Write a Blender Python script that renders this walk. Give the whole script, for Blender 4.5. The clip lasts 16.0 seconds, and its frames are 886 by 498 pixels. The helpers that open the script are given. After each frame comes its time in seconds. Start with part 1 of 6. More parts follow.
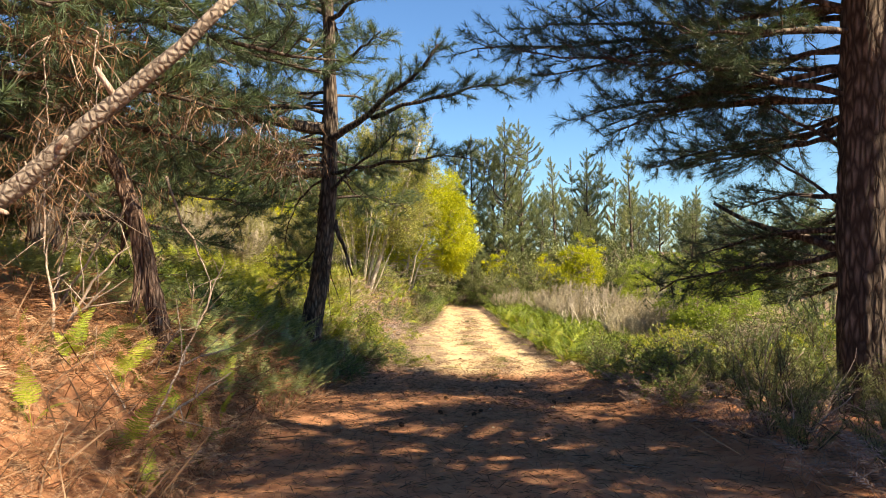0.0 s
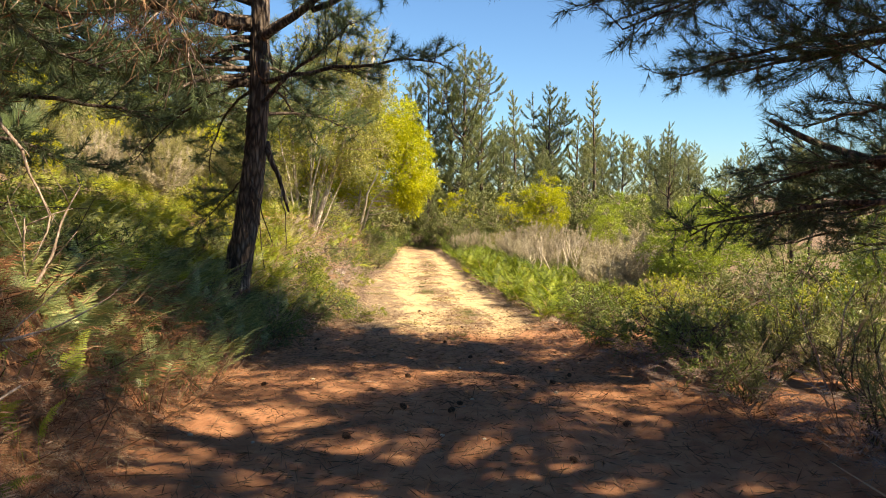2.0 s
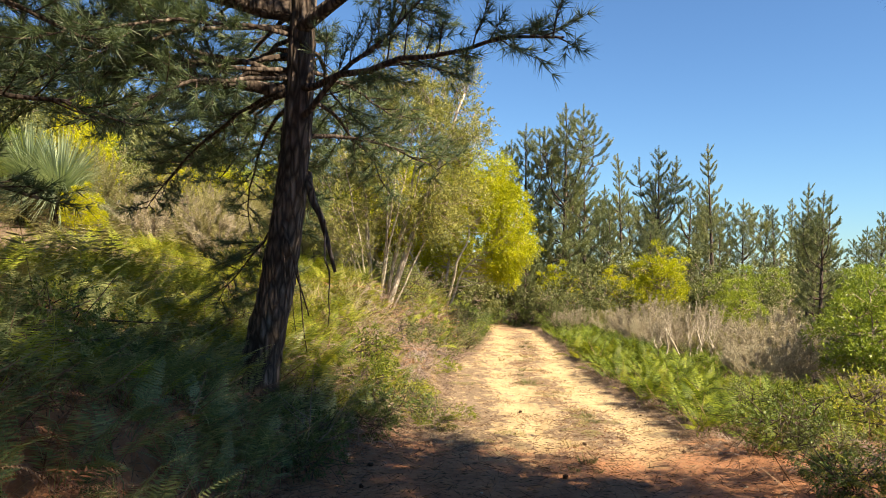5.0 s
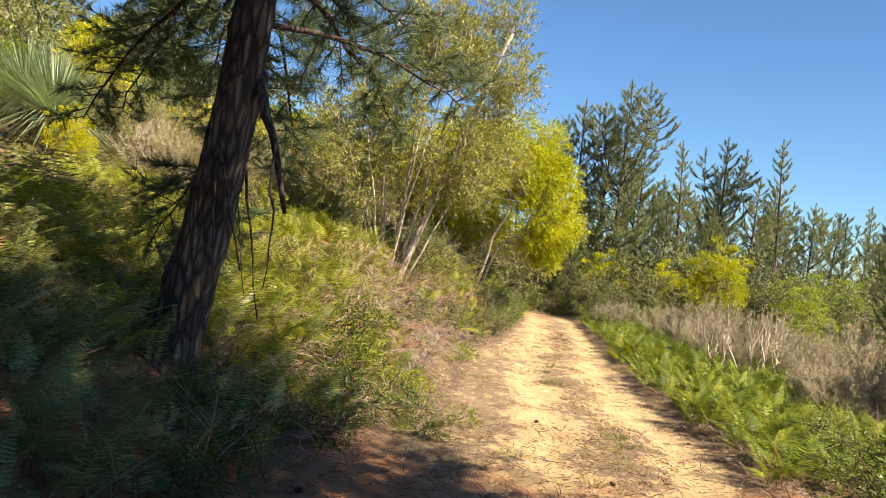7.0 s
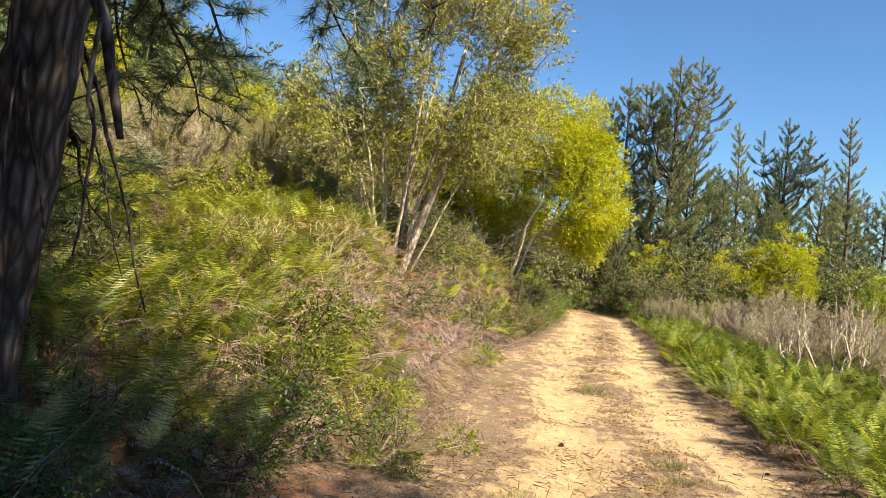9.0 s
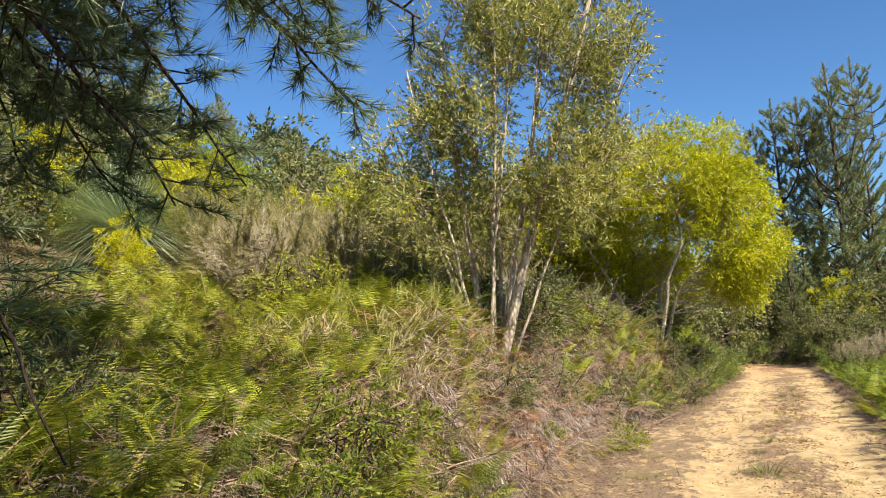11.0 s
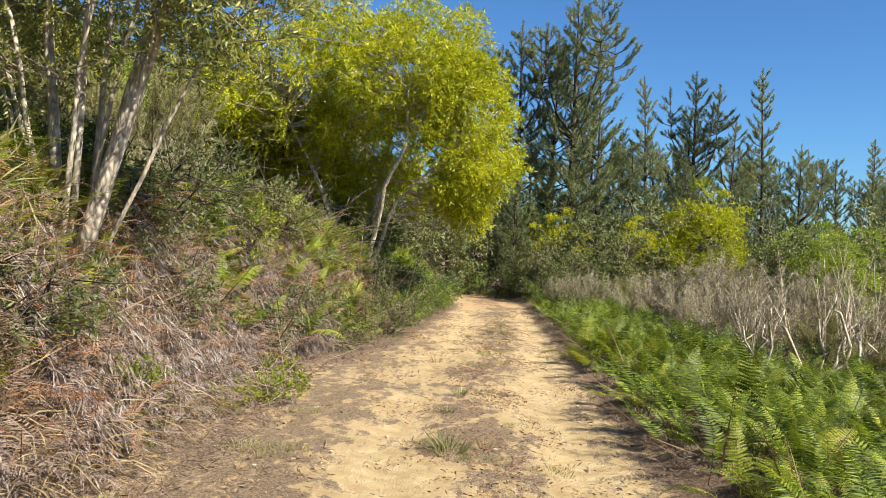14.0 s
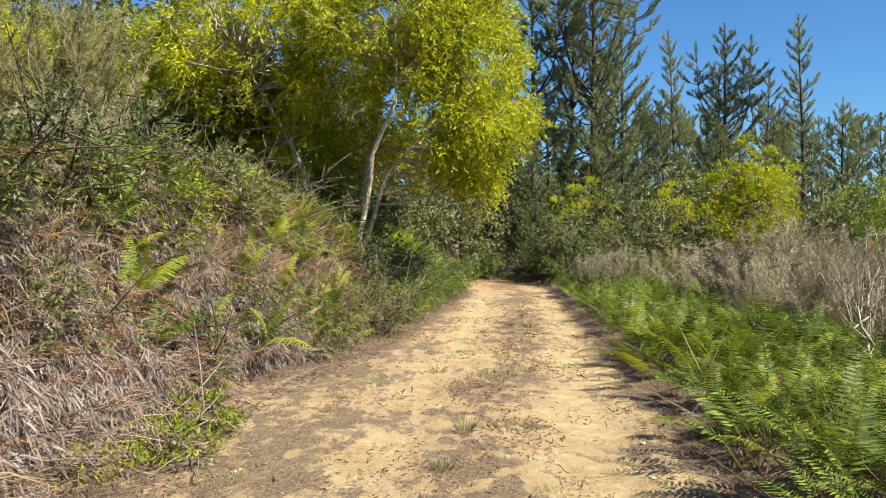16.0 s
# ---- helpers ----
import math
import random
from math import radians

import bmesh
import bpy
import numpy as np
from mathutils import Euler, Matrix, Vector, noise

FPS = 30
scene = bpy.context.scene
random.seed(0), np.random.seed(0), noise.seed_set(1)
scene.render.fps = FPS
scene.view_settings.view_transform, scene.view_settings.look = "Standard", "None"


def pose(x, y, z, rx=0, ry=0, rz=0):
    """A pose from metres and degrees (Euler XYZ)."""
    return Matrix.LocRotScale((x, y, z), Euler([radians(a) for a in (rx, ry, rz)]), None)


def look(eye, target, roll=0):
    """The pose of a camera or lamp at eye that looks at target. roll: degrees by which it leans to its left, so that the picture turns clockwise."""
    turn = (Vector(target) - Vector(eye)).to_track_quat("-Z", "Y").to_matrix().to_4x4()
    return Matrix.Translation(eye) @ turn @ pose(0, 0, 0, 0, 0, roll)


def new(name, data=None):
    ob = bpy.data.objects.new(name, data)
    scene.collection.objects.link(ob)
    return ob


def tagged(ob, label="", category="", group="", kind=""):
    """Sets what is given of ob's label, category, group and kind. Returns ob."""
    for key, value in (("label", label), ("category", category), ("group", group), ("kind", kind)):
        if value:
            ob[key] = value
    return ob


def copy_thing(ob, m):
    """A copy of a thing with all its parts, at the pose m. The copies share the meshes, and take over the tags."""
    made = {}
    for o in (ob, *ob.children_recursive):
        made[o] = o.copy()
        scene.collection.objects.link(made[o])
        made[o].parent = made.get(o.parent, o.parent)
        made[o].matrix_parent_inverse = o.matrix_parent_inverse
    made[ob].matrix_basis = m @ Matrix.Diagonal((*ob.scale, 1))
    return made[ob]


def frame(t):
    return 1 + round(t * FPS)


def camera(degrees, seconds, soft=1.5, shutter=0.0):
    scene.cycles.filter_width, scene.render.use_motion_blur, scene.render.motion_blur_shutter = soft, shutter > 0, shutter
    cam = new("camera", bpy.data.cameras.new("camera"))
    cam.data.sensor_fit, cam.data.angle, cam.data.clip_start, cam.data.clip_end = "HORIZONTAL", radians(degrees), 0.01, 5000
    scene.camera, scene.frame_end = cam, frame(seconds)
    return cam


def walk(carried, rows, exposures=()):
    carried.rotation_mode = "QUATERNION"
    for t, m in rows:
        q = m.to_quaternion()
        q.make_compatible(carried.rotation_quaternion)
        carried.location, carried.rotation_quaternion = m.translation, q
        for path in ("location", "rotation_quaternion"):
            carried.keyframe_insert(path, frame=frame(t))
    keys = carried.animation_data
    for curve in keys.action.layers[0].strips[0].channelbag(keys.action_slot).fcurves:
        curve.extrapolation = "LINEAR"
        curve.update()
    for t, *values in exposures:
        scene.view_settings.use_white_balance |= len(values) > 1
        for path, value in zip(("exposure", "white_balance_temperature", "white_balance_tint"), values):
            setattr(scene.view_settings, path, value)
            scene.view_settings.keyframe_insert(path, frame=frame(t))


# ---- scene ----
cam = camera(60.4, 16.0, soft=1.0)
METRES, EYE, TILT, LEAN, TURN = 22.0, 1.55, 0.0, 0.0, 0.0
ROWS = [
    (0.0, 0.0, 0.0, 0.0, -0.0, 0.0, -0.0),
    (0.5, -0.0046, 0.0374, -0.0007, 3.13, 1.16, -1.12),
    (1.0, -0.0054, 0.0737, -0.0017, -0.16, 0.24, 0.85),
    (1.5, -0.0043, 0.1087, -0.0034, -0.79, -1.86, 0.95),
    (2.0, -0.0059, 0.1439, -0.0068, -3.6, -4.47, -0.83),
    (2.5, -0.0027, 0.1804, -0.01, 0.69, -5.37, -2.56),
    (3.0, -0.0011, 0.2156, -0.0134, 3.29, -4.62, -2.82),
    (3.5, 0.0026, 0.2482, -0.0167, 4.61, -2.95, -2.07),
    (4.0, -0.0021, 0.2785, -0.0166, 7.1, 1.47, 0.29),
    (4.5, -0.0079, 0.3089, -0.0184, 4.03, 1.44, 0.16),
    (7.0, 0.009, 0.466, -0.0295, 7.05, -0.62, -6.77),
    (7.5, 0.0091, 0.4917, -0.0315, 8.6, -1.33, -6.85),
    (8.0, 0.0122, 0.521, -0.0357, 10.1, -2.55, -6.23),
    (10.5, 0.0467, 0.6603, -0.0487, 15.73, 4.43, -0.92),
    (11.0, 0.049, 0.6768, -0.0472, 23.32, 5.35, 3.61),
    (11.5, 0.044, 0.6968, -0.0491, 14.45, 4.81, 5.02),
    (12.0, 0.0453, 0.727, -0.0545, 11.23, 0.92, -1.2),
    (12.5, 0.0475, 0.7551, -0.0568, 9.78, -1.5, -3.5),
    (13.0, 0.052, 0.7897, -0.0586, 1.24, -0.57, -4.31),
    (13.5, 0.0533, 0.8228, -0.0613, 5.49, -1.94, -4.76),
    (14.0, 0.0518, 0.8549, -0.0621, 3.98, -0.93, -2.66),
    (14.5, 0.0553, 0.8869, -0.0628, 0.54, 0.17, -1.27),
    (15.0, 0.0556, 0.9201, -0.0643, -4.09, -0.41, -0.37),
    (15.5, 0.0572, 0.9533, -0.0677, 1.1, -1.43, -1.45),
    (16.0, 0.0544, 0.9862, -0.0702, 5.37, -2.07, 0.27),
]
walk(cam, [(t, pose(0, 0, EYE, TILT, LEAN, TURN) @ pose(METRES * x, METRES * y, METRES * z, 90 + pitch, roll, yaw)) for t, x, y, z, yaw, pitch, roll in ROWS],
     exposures=[(0.0, 1.72, 7850, 10), (2.5, 1.72, 8250, 10), (4.5, 1.6, 7850, 10), (8.0, 1.55, 7450, 10), (11.0, 1.3, 6900, 8), (13.0, 1.2, 6500, 6), (16.0, 1.2, 6350, 4)])

# ---- world, sun, exposure ----
SUN_EL, SUN_X, SUN_Y = radians(44), 1.0, -0.62
sun_dir = Vector((SUN_X, SUN_Y, 0)).normalized() * math.cos(SUN_EL) + Vector((0, 0, math.sin(SUN_EL)))
world = bpy.data.worlds.new("sky")
scene.world = world
world.use_nodes = True
wn = world.node_tree
sky = wn.nodes.new("ShaderNodeTexSky")
sky.sky_type, sky.sun_disc = "NISHITA", False
sky.sun_elevation, sky.sun_rotation = SUN_EL, math.atan2(SUN_X, SUN_Y)
sky.air_density, sky.dust_density, sky.ozone_density = 1.0, 0.2, 3.0
tint = wn.nodes.new("ShaderNodeMix")
tint.data_type, tint.blend_type = "RGBA", "MULTIPLY"
tint.inputs[0].default_value, tint.inputs[7].default_value = 1.0, (0.52, 0.82, 1.15, 1)
wn.links.new(sky.outputs[0], tint.inputs[6])
wn.links.new(tint.outputs[2], wn.nodes["Background"].inputs[0])
wn.nodes["Background"].inputs[1].default_value = 0.056
sun = new("sun", bpy.data.lights.new("sun", "SUN"))
sun.data.energy, sun.data.angle, sun.data.color = 5.0, radians(0.6), (1.0, 0.90, 0.72)
sun.matrix_world = look(sun_dir * 50, (0, 0, 0))


# ---- materials ----
def node_mat(name):
    m = bpy.data.materials.new(name)
    m.use_nodes = True
    nt = m.node_tree
    b = nt.nodes["Principled BSDF"]
    b.inputs["Roughness"].default_value = 0.85
    b.inputs["Specular IOR Level"].default_value = 0.25
    return m, nt, b


def add(nt, kind, **props):
    n = nt.nodes.new("ShaderNode" + kind)
    for k, v in props.items():
        if k in n.inputs:
            n.inputs[k].default_value = v
    return n


def ramp(nt, fac, cols, lo=0.0, hi=1.0):
    r = nt.nodes.new("ShaderNodeValToRGB")
    while len(r.color_ramp.elements) < len(cols):
        r.color_ramp.elements.new(0.5)
    for i, c in enumerate(cols):
        e = r.color_ramp.elements[i]
        e.position = lo + (hi - lo) * i / max(1, len(cols) - 1)
        e.color = (*c, 1)
    nt.links.new(fac, r.inputs[0])
    return r.outputs[0]


def mix(nt, fac, a, b, mode="MIX"):
    n = nt.nodes.new("ShaderNodeMix")
    n.data_type, n.blend_type = "RGBA", mode
    for sock, v in ((n.inputs[0], fac), (n.inputs[6], a), (n.inputs[7], b)):
        if isinstance(v, (int, float)):
            sock.default_value = v
        elif isinstance(v, tuple):
            sock.default_value = (*v, 1)
        else:
            nt.links.new(v, sock)
    return n.outputs[2]


def scalar(nt, op, a, b=0.0, clamp=False):
    n = nt.nodes.new("ShaderNodeMath")
    n.operation, n.use_clamp = op, clamp
    for sock, v in ((n.inputs[0], a), (n.inputs[1], b)):
        if isinstance(v, (int, float)):
            sock.default_value = v
        else:
            nt.links.new(v, sock)
    return n.outputs[0]


def coords(nt, scale=(1, 1, 1)):
    c = nt.nodes.new("ShaderNodeTexCoord")
    m = nt.nodes.new("ShaderNodeMapping")
    m.inputs["Scale"].default_value = scale
    nt.links.new(c.outputs["Object"], m.inputs[0])
    return m.outputs[0]


def noise_tex(nt, vec, scale, detail=4.0, rough=0.55):
    n = add(nt, "TexNoise", Scale=scale, Detail=detail, Roughness=rough)
    nt.links.new(vec, n.inputs["Vector"])
    return n.outputs[0]


def bump(nt, bsdf, height, strength=0.5, dist=0.02):
    b = add(nt, "Bump", Strength=strength, Distance=dist)
    nt.links.new(height, b.inputs["Height"])
    nt.links.new(b.outputs[0], bsdf.inputs["Normal"])


def leaf_mat(name, cols, rough=0.5, through_light=0.35, patch=1.2, vary=0.35):
    """Foliage: each leaf its own tone, with slow patches and a tone for each plant; light passes through."""
    m, nt, b = node_mat(name)
    g = nt.nodes.new("ShaderNodeNewGeometry")
    o = nt.nodes.new("ShaderNodeObjectInfo")
    pos = coords(nt)
    slow = noise_tex(nt, pos, patch, 3.0)
    f = scalar(nt, "ADD", scalar(nt, "MULTIPLY", g.outputs["Random Per Island"], 0.55),
               scalar(nt, "MULTIPLY", slow, 0.55))
    f = scalar(nt, "ADD", f, scalar(nt, "MULTIPLY", scalar(nt, "SUBTRACT", o.outputs["Random"], 0.5), vary))
    col = ramp(nt, f, cols, 0.15, 0.95)
    nt.links.new(col, b.inputs["Base Color"])
    b.inputs["Roughness"].default_value = rough
    b.inputs["Specular IOR Level"].default_value = 0.35
    if through_light:
        t = nt.nodes.new("ShaderNodeBsdfTranslucent")
        nt.links.new(mix(nt, 1.0, col, (1.0, 1.0, 0.55), "MULTIPLY"), t.inputs[0])
        s = nt.nodes.new("ShaderNodeMixShader")
        s.inputs[0].default_value = through_light
        nt.links.new(b.outputs[0], s.inputs[1])
        nt.links.new(t.outputs[0], s.inputs[2])
        nt.links.new(s.outputs[0], nt.nodes["Material Output"].inputs[0])
    return m


def bark_mat(name, cols, scale=6.0, stretch=0.22, strength=0.9):
    m, nt, b = node_mat(name)
    v = coords(nt, (1, 1, stretch))
    n1 = noise_tex(nt, v, scale * 2.5, 6.0, 0.65)
    n2 = noise_tex(nt, coords(nt), scale * 0.35, 2.0)
    vo = add(nt, "TexVoronoi", Scale=scale * 2.0)
    vo.feature = "DISTANCE_TO_EDGE"
    nt.links.new(v, vo.inputs["Vector"])
    edge = scalar(nt, "MULTIPLY", vo.outputs[0], 3.0, True)
    h = scalar(nt, "ADD", scalar(nt, "MULTIPLY", edge, 0.6), scalar(nt, "MULTIPLY", n1, 0.6))
    f = scalar(nt, "ADD", scalar(nt, "MULTIPLY", h, 0.7), scalar(nt, "MULTIPLY", n2, 0.35))
    nt.links.new(ramp(nt, f, cols, 0.25, 0.95), b.inputs["Base Color"])
    b.inputs["Roughness"].default_value = 0.95
    bump(nt, b, h, strength, 0.03)
    return m


BARK_PINE = bark_mat("pine_bark", [(0.014, 0.010, 0.008), (0.05, 0.037, 0.03), (0.12, 0.092, 0.078), (0.24, 0.20, 0.175)], 7.0)
BARK_GREY = bark_mat("grey_dead_wood", [(0.05, 0.04, 0.033), (0.15, 0.12, 0.10), (0.26, 0.215, 0.18), (0.36, 0.31, 0.27)], 9.0, 0.9, 0.6)
BARK_RED = bark_mat("rotten_snag_bark", [(0.025, 0.015, 0.012), (0.085, 0.052, 0.04), (0.18, 0.115, 0.088), (0.29, 0.21, 0.17)], 14.0, 0.15)
BARK_PALE = bark_mat("pale_smooth_bark", [(0.18, 0.145, 0.115), (0.38, 0.32, 0.26), (0.56, 0.50, 0.42), (0.68, 0.62, 0.54)], 9.0, 0.4, 0.3)
TWIG = bark_mat("dark_twig", [(0.03, 0.022, 0.018), (0.08, 0.06, 0.05), (0.14, 0.11, 0.09)], 20.0, 0.3, 0.2)
TWIG_PALE = bark_mat("dry_pale_twig", [(0.14, 0.10, 0.08), (0.30, 0.23, 0.19), (0.46, 0.38, 0.33)], 20.0, 0.3, 0.2)
CONE = bark_mat("pine_cone_scale", [(0.02, 0.012, 0.008), (0.07, 0.04, 0.025), (0.14, 0.085, 0.055)], 30.0, 1.0, 0.3)

# Shade is put into the near needle colour, sun and haze into the far.
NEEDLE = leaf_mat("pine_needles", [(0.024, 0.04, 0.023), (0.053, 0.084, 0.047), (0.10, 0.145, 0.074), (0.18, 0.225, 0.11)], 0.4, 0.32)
NEEDLE_FAR = leaf_mat("pine_needles_lit_hazy", [(0.07, 0.095, 0.054), (0.15, 0.185, 0.095), (0.25, 0.28, 0.135), (0.38, 0.385, 0.175)], 0.4, 0.35)
NEEDLE_DEAD = leaf_mat("dead_pine_needles", [(0.07, 0.037, 0.02), (0.15, 0.082, 0.047), (0.25, 0.15, 0.085)], 0.7, 0.15)
WATTLE = leaf_mat("wattle_leaves", [(0.15, 0.18, 0.018), (0.32, 0.35, 0.022), (0.55, 0.55, 0.022), (0.74, 0.68, 0.03)], 0.45, 0.5, 0.7)
WATTLE_GREEN = leaf_mat("young_wattle_leaves", [(0.12, 0.19, 0.04), (0.24, 0.31, 0.05), (0.38, 0.43, 0.06)], 0.4, 0.4, 0.9)
EUC = leaf_mat("grey_green_leaves", [(0.075, 0.09, 0.03), (0.21, 0.23, 0.07), (0.39, 0.38, 0.125), (0.60, 0.55, 0.21)], 0.42, 0.4, 0.9)
FERN = leaf_mat("bracken_green", [(0.055, 0.085, 0.013), (0.15, 0.21, 0.022), (0.28, 0.34, 0.036), (0.41, 0.44, 0.07)], 0.55, 0.4, 2.6, 0.9)
# Bracken on the shaded bank: the bluish cast of shade is in its colour.
FERN_SHADE = leaf_mat("bracken_shade_tint", [(0.065, 0.105, 0.045), (0.13, 0.18, 0.075), (0.22, 0.265, 0.11), (0.36, 0.38, 0.16)], 0.4, 0.35, 2.0, 0.6)
FERN_YEL = leaf_mat("bracken_turning", [(0.045, 0.062, 0.012), (0.115, 0.15, 0.019), (0.235, 0.275, 0.03), (0.41, 0.385, 0.06)], 0.5, 0.4, 2.0, 0.6)
FERN_DEAD = leaf_mat("dead_bracken_brown", [(0.12, 0.05, 0.025), (0.26, 0.115, 0.055), (0.39, 0.205, 0.115), (0.50, 0.34, 0.22)], 0.75, 0.2, 2.0, 0.7)
FERN_BROWN = leaf_mat("faded_dead_bracken", [(0.11, 0.062, 0.04), (0.21, 0.13, 0.085), (0.33, 0.22, 0.145), (0.46, 0.345, 0.235)], 0.8, 0.2, 2.0, 0.7)
FERN_GREY = leaf_mat("weathered_dead_bracken", [(0.13, 0.085, 0.075), (0.22, 0.155, 0.13), (0.33, 0.25, 0.21), (0.41, 0.33, 0.275)], 0.8, 0.15, 2.0, 0.6)
FERN_MAUVE = leaf_mat("mauve_grey_dead_bracken", [(0.10, 0.075, 0.075), (0.20, 0.155, 0.15), (0.32, 0.265, 0.255), (0.44, 0.38, 0.36)], 0.8, 0.15, 2.0, 0.6)
HEATH = leaf_mat("grey_heath_twigs", [(0.17, 0.14, 0.11), (0.31, 0.26, 0.20), (0.43, 0.38, 0.295), (0.55, 0.50, 0.38)], 0.8, 0.2, 1.5, 0.5)
HEATH_GREEN = leaf_mat("olive_heath_leaves", [(0.14, 0.14, 0.06), (0.27, 0.25, 0.11), (0.40, 0.37, 0.18)], 0.6, 0.3, 1.5, 0.4)
SHRUB = leaf_mat("shrub_leaves", [(0.05, 0.085, 0.024), (0.11, 0.16, 0.038), (0.20, 0.25, 0.06)], 0.4, 0.3, 2.0, 0.5)
SHRUB_BACK = leaf_mat("hill_shrub_leaves", [(0.07, 0.085, 0.035), (0.14, 0.16, 0.06), (0.24, 0.25, 0.10)], 0.5, 0.3, 1.0, 0.5)
GRASSTREE = leaf_mat("grass_tree_blades", [(0.09, 0.14, 0.08), (0.20, 0.27, 0.165), (0.38, 0.45, 0.30)], 0.35, 0.25, 2.0)
DRYGRASS = leaf_mat("dry_grass", [(0.20, 0.14, 0.08), (0.36, 0.27, 0.15), (0.50, 0.41, 0.24)], 0.7, 0.3, 2.0)
STONE, _nt, _b = node_mat("pale_pebble")
_n = noise_tex(_nt, coords(_nt), 30.0)
_nt.links.new(ramp(_nt, _n, [(0.25, 0.20, 0.14), (0.42, 0.36, 0.27), (0.58, 0.53, 0.45)], 0.2, 0.8), _b.inputs["Base Color"])


def ground_mat():
    """Ochre sand, red-brown needle litter, grey leaf litter and dark bush soil, laid out by the two masks of the ground."""
    m, nt, b = node_mat("forest_track_ground")
    p = coords(nt)
    a1 = nt.nodes.new("ShaderNodeAttribute")
    a1.attribute_name = "sand"
    a2 = nt.nodes.new("ShaderNodeAttribute")
    a2.attribute_name = "needles"
    a3 = nt.nodes.new("ShaderNodeAttribute")
    a3.attribute_name = "rut"
    fine, mid, big = noise_tex(nt, p, 45.0, 6.0, 0.7), noise_tex(nt, p, 5.0, 5.0, 0.6), noise_tex(nt, p, 0.9, 3.0)
    streak = noise_tex(nt, coords(nt, (3.2, 1.0, 1.0)), 2.2, 5.0, 0.65)
    grit = noise_tex(nt, p, 160.0, 3.0, 0.7)
    sand = ramp(nt, mid, [(0.38, 0.265, 0.14), (0.50, 0.375, 0.215), (0.63, 0.50, 0.315)], 0.3, 0.7)
    sand = mix(nt, scalar(nt, "MULTIPLY", grit, 0.35), sand, (0.36, 0.25, 0.13))
    leafy = ramp(nt, fine, [(0.05, 0.037, 0.027), (0.155, 0.108, 0.078), (0.33, 0.24, 0.165)], 0.36, 0.62)
    cover = scalar(nt, "ADD", scalar(nt, "MULTIPLY", streak, 0.8), scalar(nt, "MULTIPLY", fine, 0.85))
    cover = scalar(nt, "ADD", cover, scalar(nt, "MULTIPLY", big, 0.85))
    cover = scalar(nt, "ADD", cover, scalar(nt, "MULTIPLY", mid, 0.95))
    cover = scalar(nt, "SUBTRACT", cover, scalar(nt, "MULTIPLY", a3.outputs["Fac"], 0.24))
    cover = scalar(nt, "MULTIPLY", scalar(nt, "SUBTRACT", cover, 1.60), 15.0, True)
    sand = mix(nt, scalar(nt, "MULTIPLY", cover, 0.92), sand, leafy)
    red = ramp(nt, mid, [(0.25, 0.105, 0.055), (0.41, 0.19, 0.098), (0.54, 0.29, 0.155)], 0.25, 0.75)
    red = mix(nt, scalar(nt, "MULTIPLY", fine, 0.6), red, (0.17, 0.075, 0.045))
    soil = ramp(nt, mid, [(0.07, 0.045, 0.030), (0.14, 0.09, 0.06), (0.22, 0.145, 0.095)], 0.25, 0.75)
    jitter = scalar(nt, "MULTIPLY", scalar(nt, "SUBTRACT", scalar(nt, "ADD", mid, fine), 1.0), 1.1)
    fs = scalar(nt, "MULTIPLY", scalar(nt, "SUBTRACT", scalar(nt, "ADD", a1.outputs["Fac"], jitter), 0.35), 3.0, True)
    fr = scalar(nt, "MULTIPLY", scalar(nt, "SUBTRACT", scalar(nt, "ADD", a2.outputs["Fac"], jitter), 0.35), 2.5, True)
    edge = mix(nt, fs, mix(nt, 0.55, soil, leafy), sand)
    col = mix(nt, fr, edge, red)
    nt.links.new(col, b.inputs["Base Color"])
    b.inputs["Roughness"].default_value = 0.95
    h = scalar(nt, "ADD", scalar(nt, "MULTIPLY", mid, 0.6), scalar(nt, "MULTIPLY", fine, 0.4))
    bump(nt, b, scalar(nt, "ADD", h, scalar(nt, "MULTIPLY", grit, 0.2)), 0.95, 0.05)
    return m


GROUND = ground_mat()


# ---- mesh tools ----
rng = np.random.default_rng(7)


def mesh_of(name, V, Fc, mat, smooth=False):
    V, Fc = np.asarray(V, np.float32), np.asarray(Fc, np.int32)
    me = bpy.data.meshes.new(name)
    k = Fc.shape[1]
    me.vertices.add(len(V))
    me.vertices.foreach_set("co", V.ravel())
    me.loops.add(Fc.size)
    me.loops.foreach_set("vertex_index", Fc.ravel())
    me.polygons.add(len(Fc))
    me.polygons.foreach_set("loop_start", np.arange(len(Fc), dtype=np.int32) * k)
    me.update(calc_edges=True)
    if smooth:
        me.polygons.foreach_set("use_smooth", np.ones(len(Fc), bool))
    me.materials.append(mat)
    return me


def part(name, me, parent, label=""):
    ob = new(name, me)
    ob.parent = parent
    if label:
        ob["label"] = label
    return ob


def thing(name, label, category, at=(0, 0, 0), group="", kind=""):
    ob = new(name)
    ob.empty_display_size = 0.2
    ob.location = at
    return tagged(ob, label, category, group, kind)


def unit(v):
    v = np.asarray(v, float)
    return v / np.maximum(np.linalg.norm(v, axis=-1, keepdims=True), 1e-9)


def join(pieces):
    Vs, Fs, n = [], [], 0
    for V, Fc in pieces:
        Vs.append(V)
        Fs.append(np.asarray(Fc) + n)
        n += len(V)
    return np.concatenate(Vs), np.concatenate(Fs)


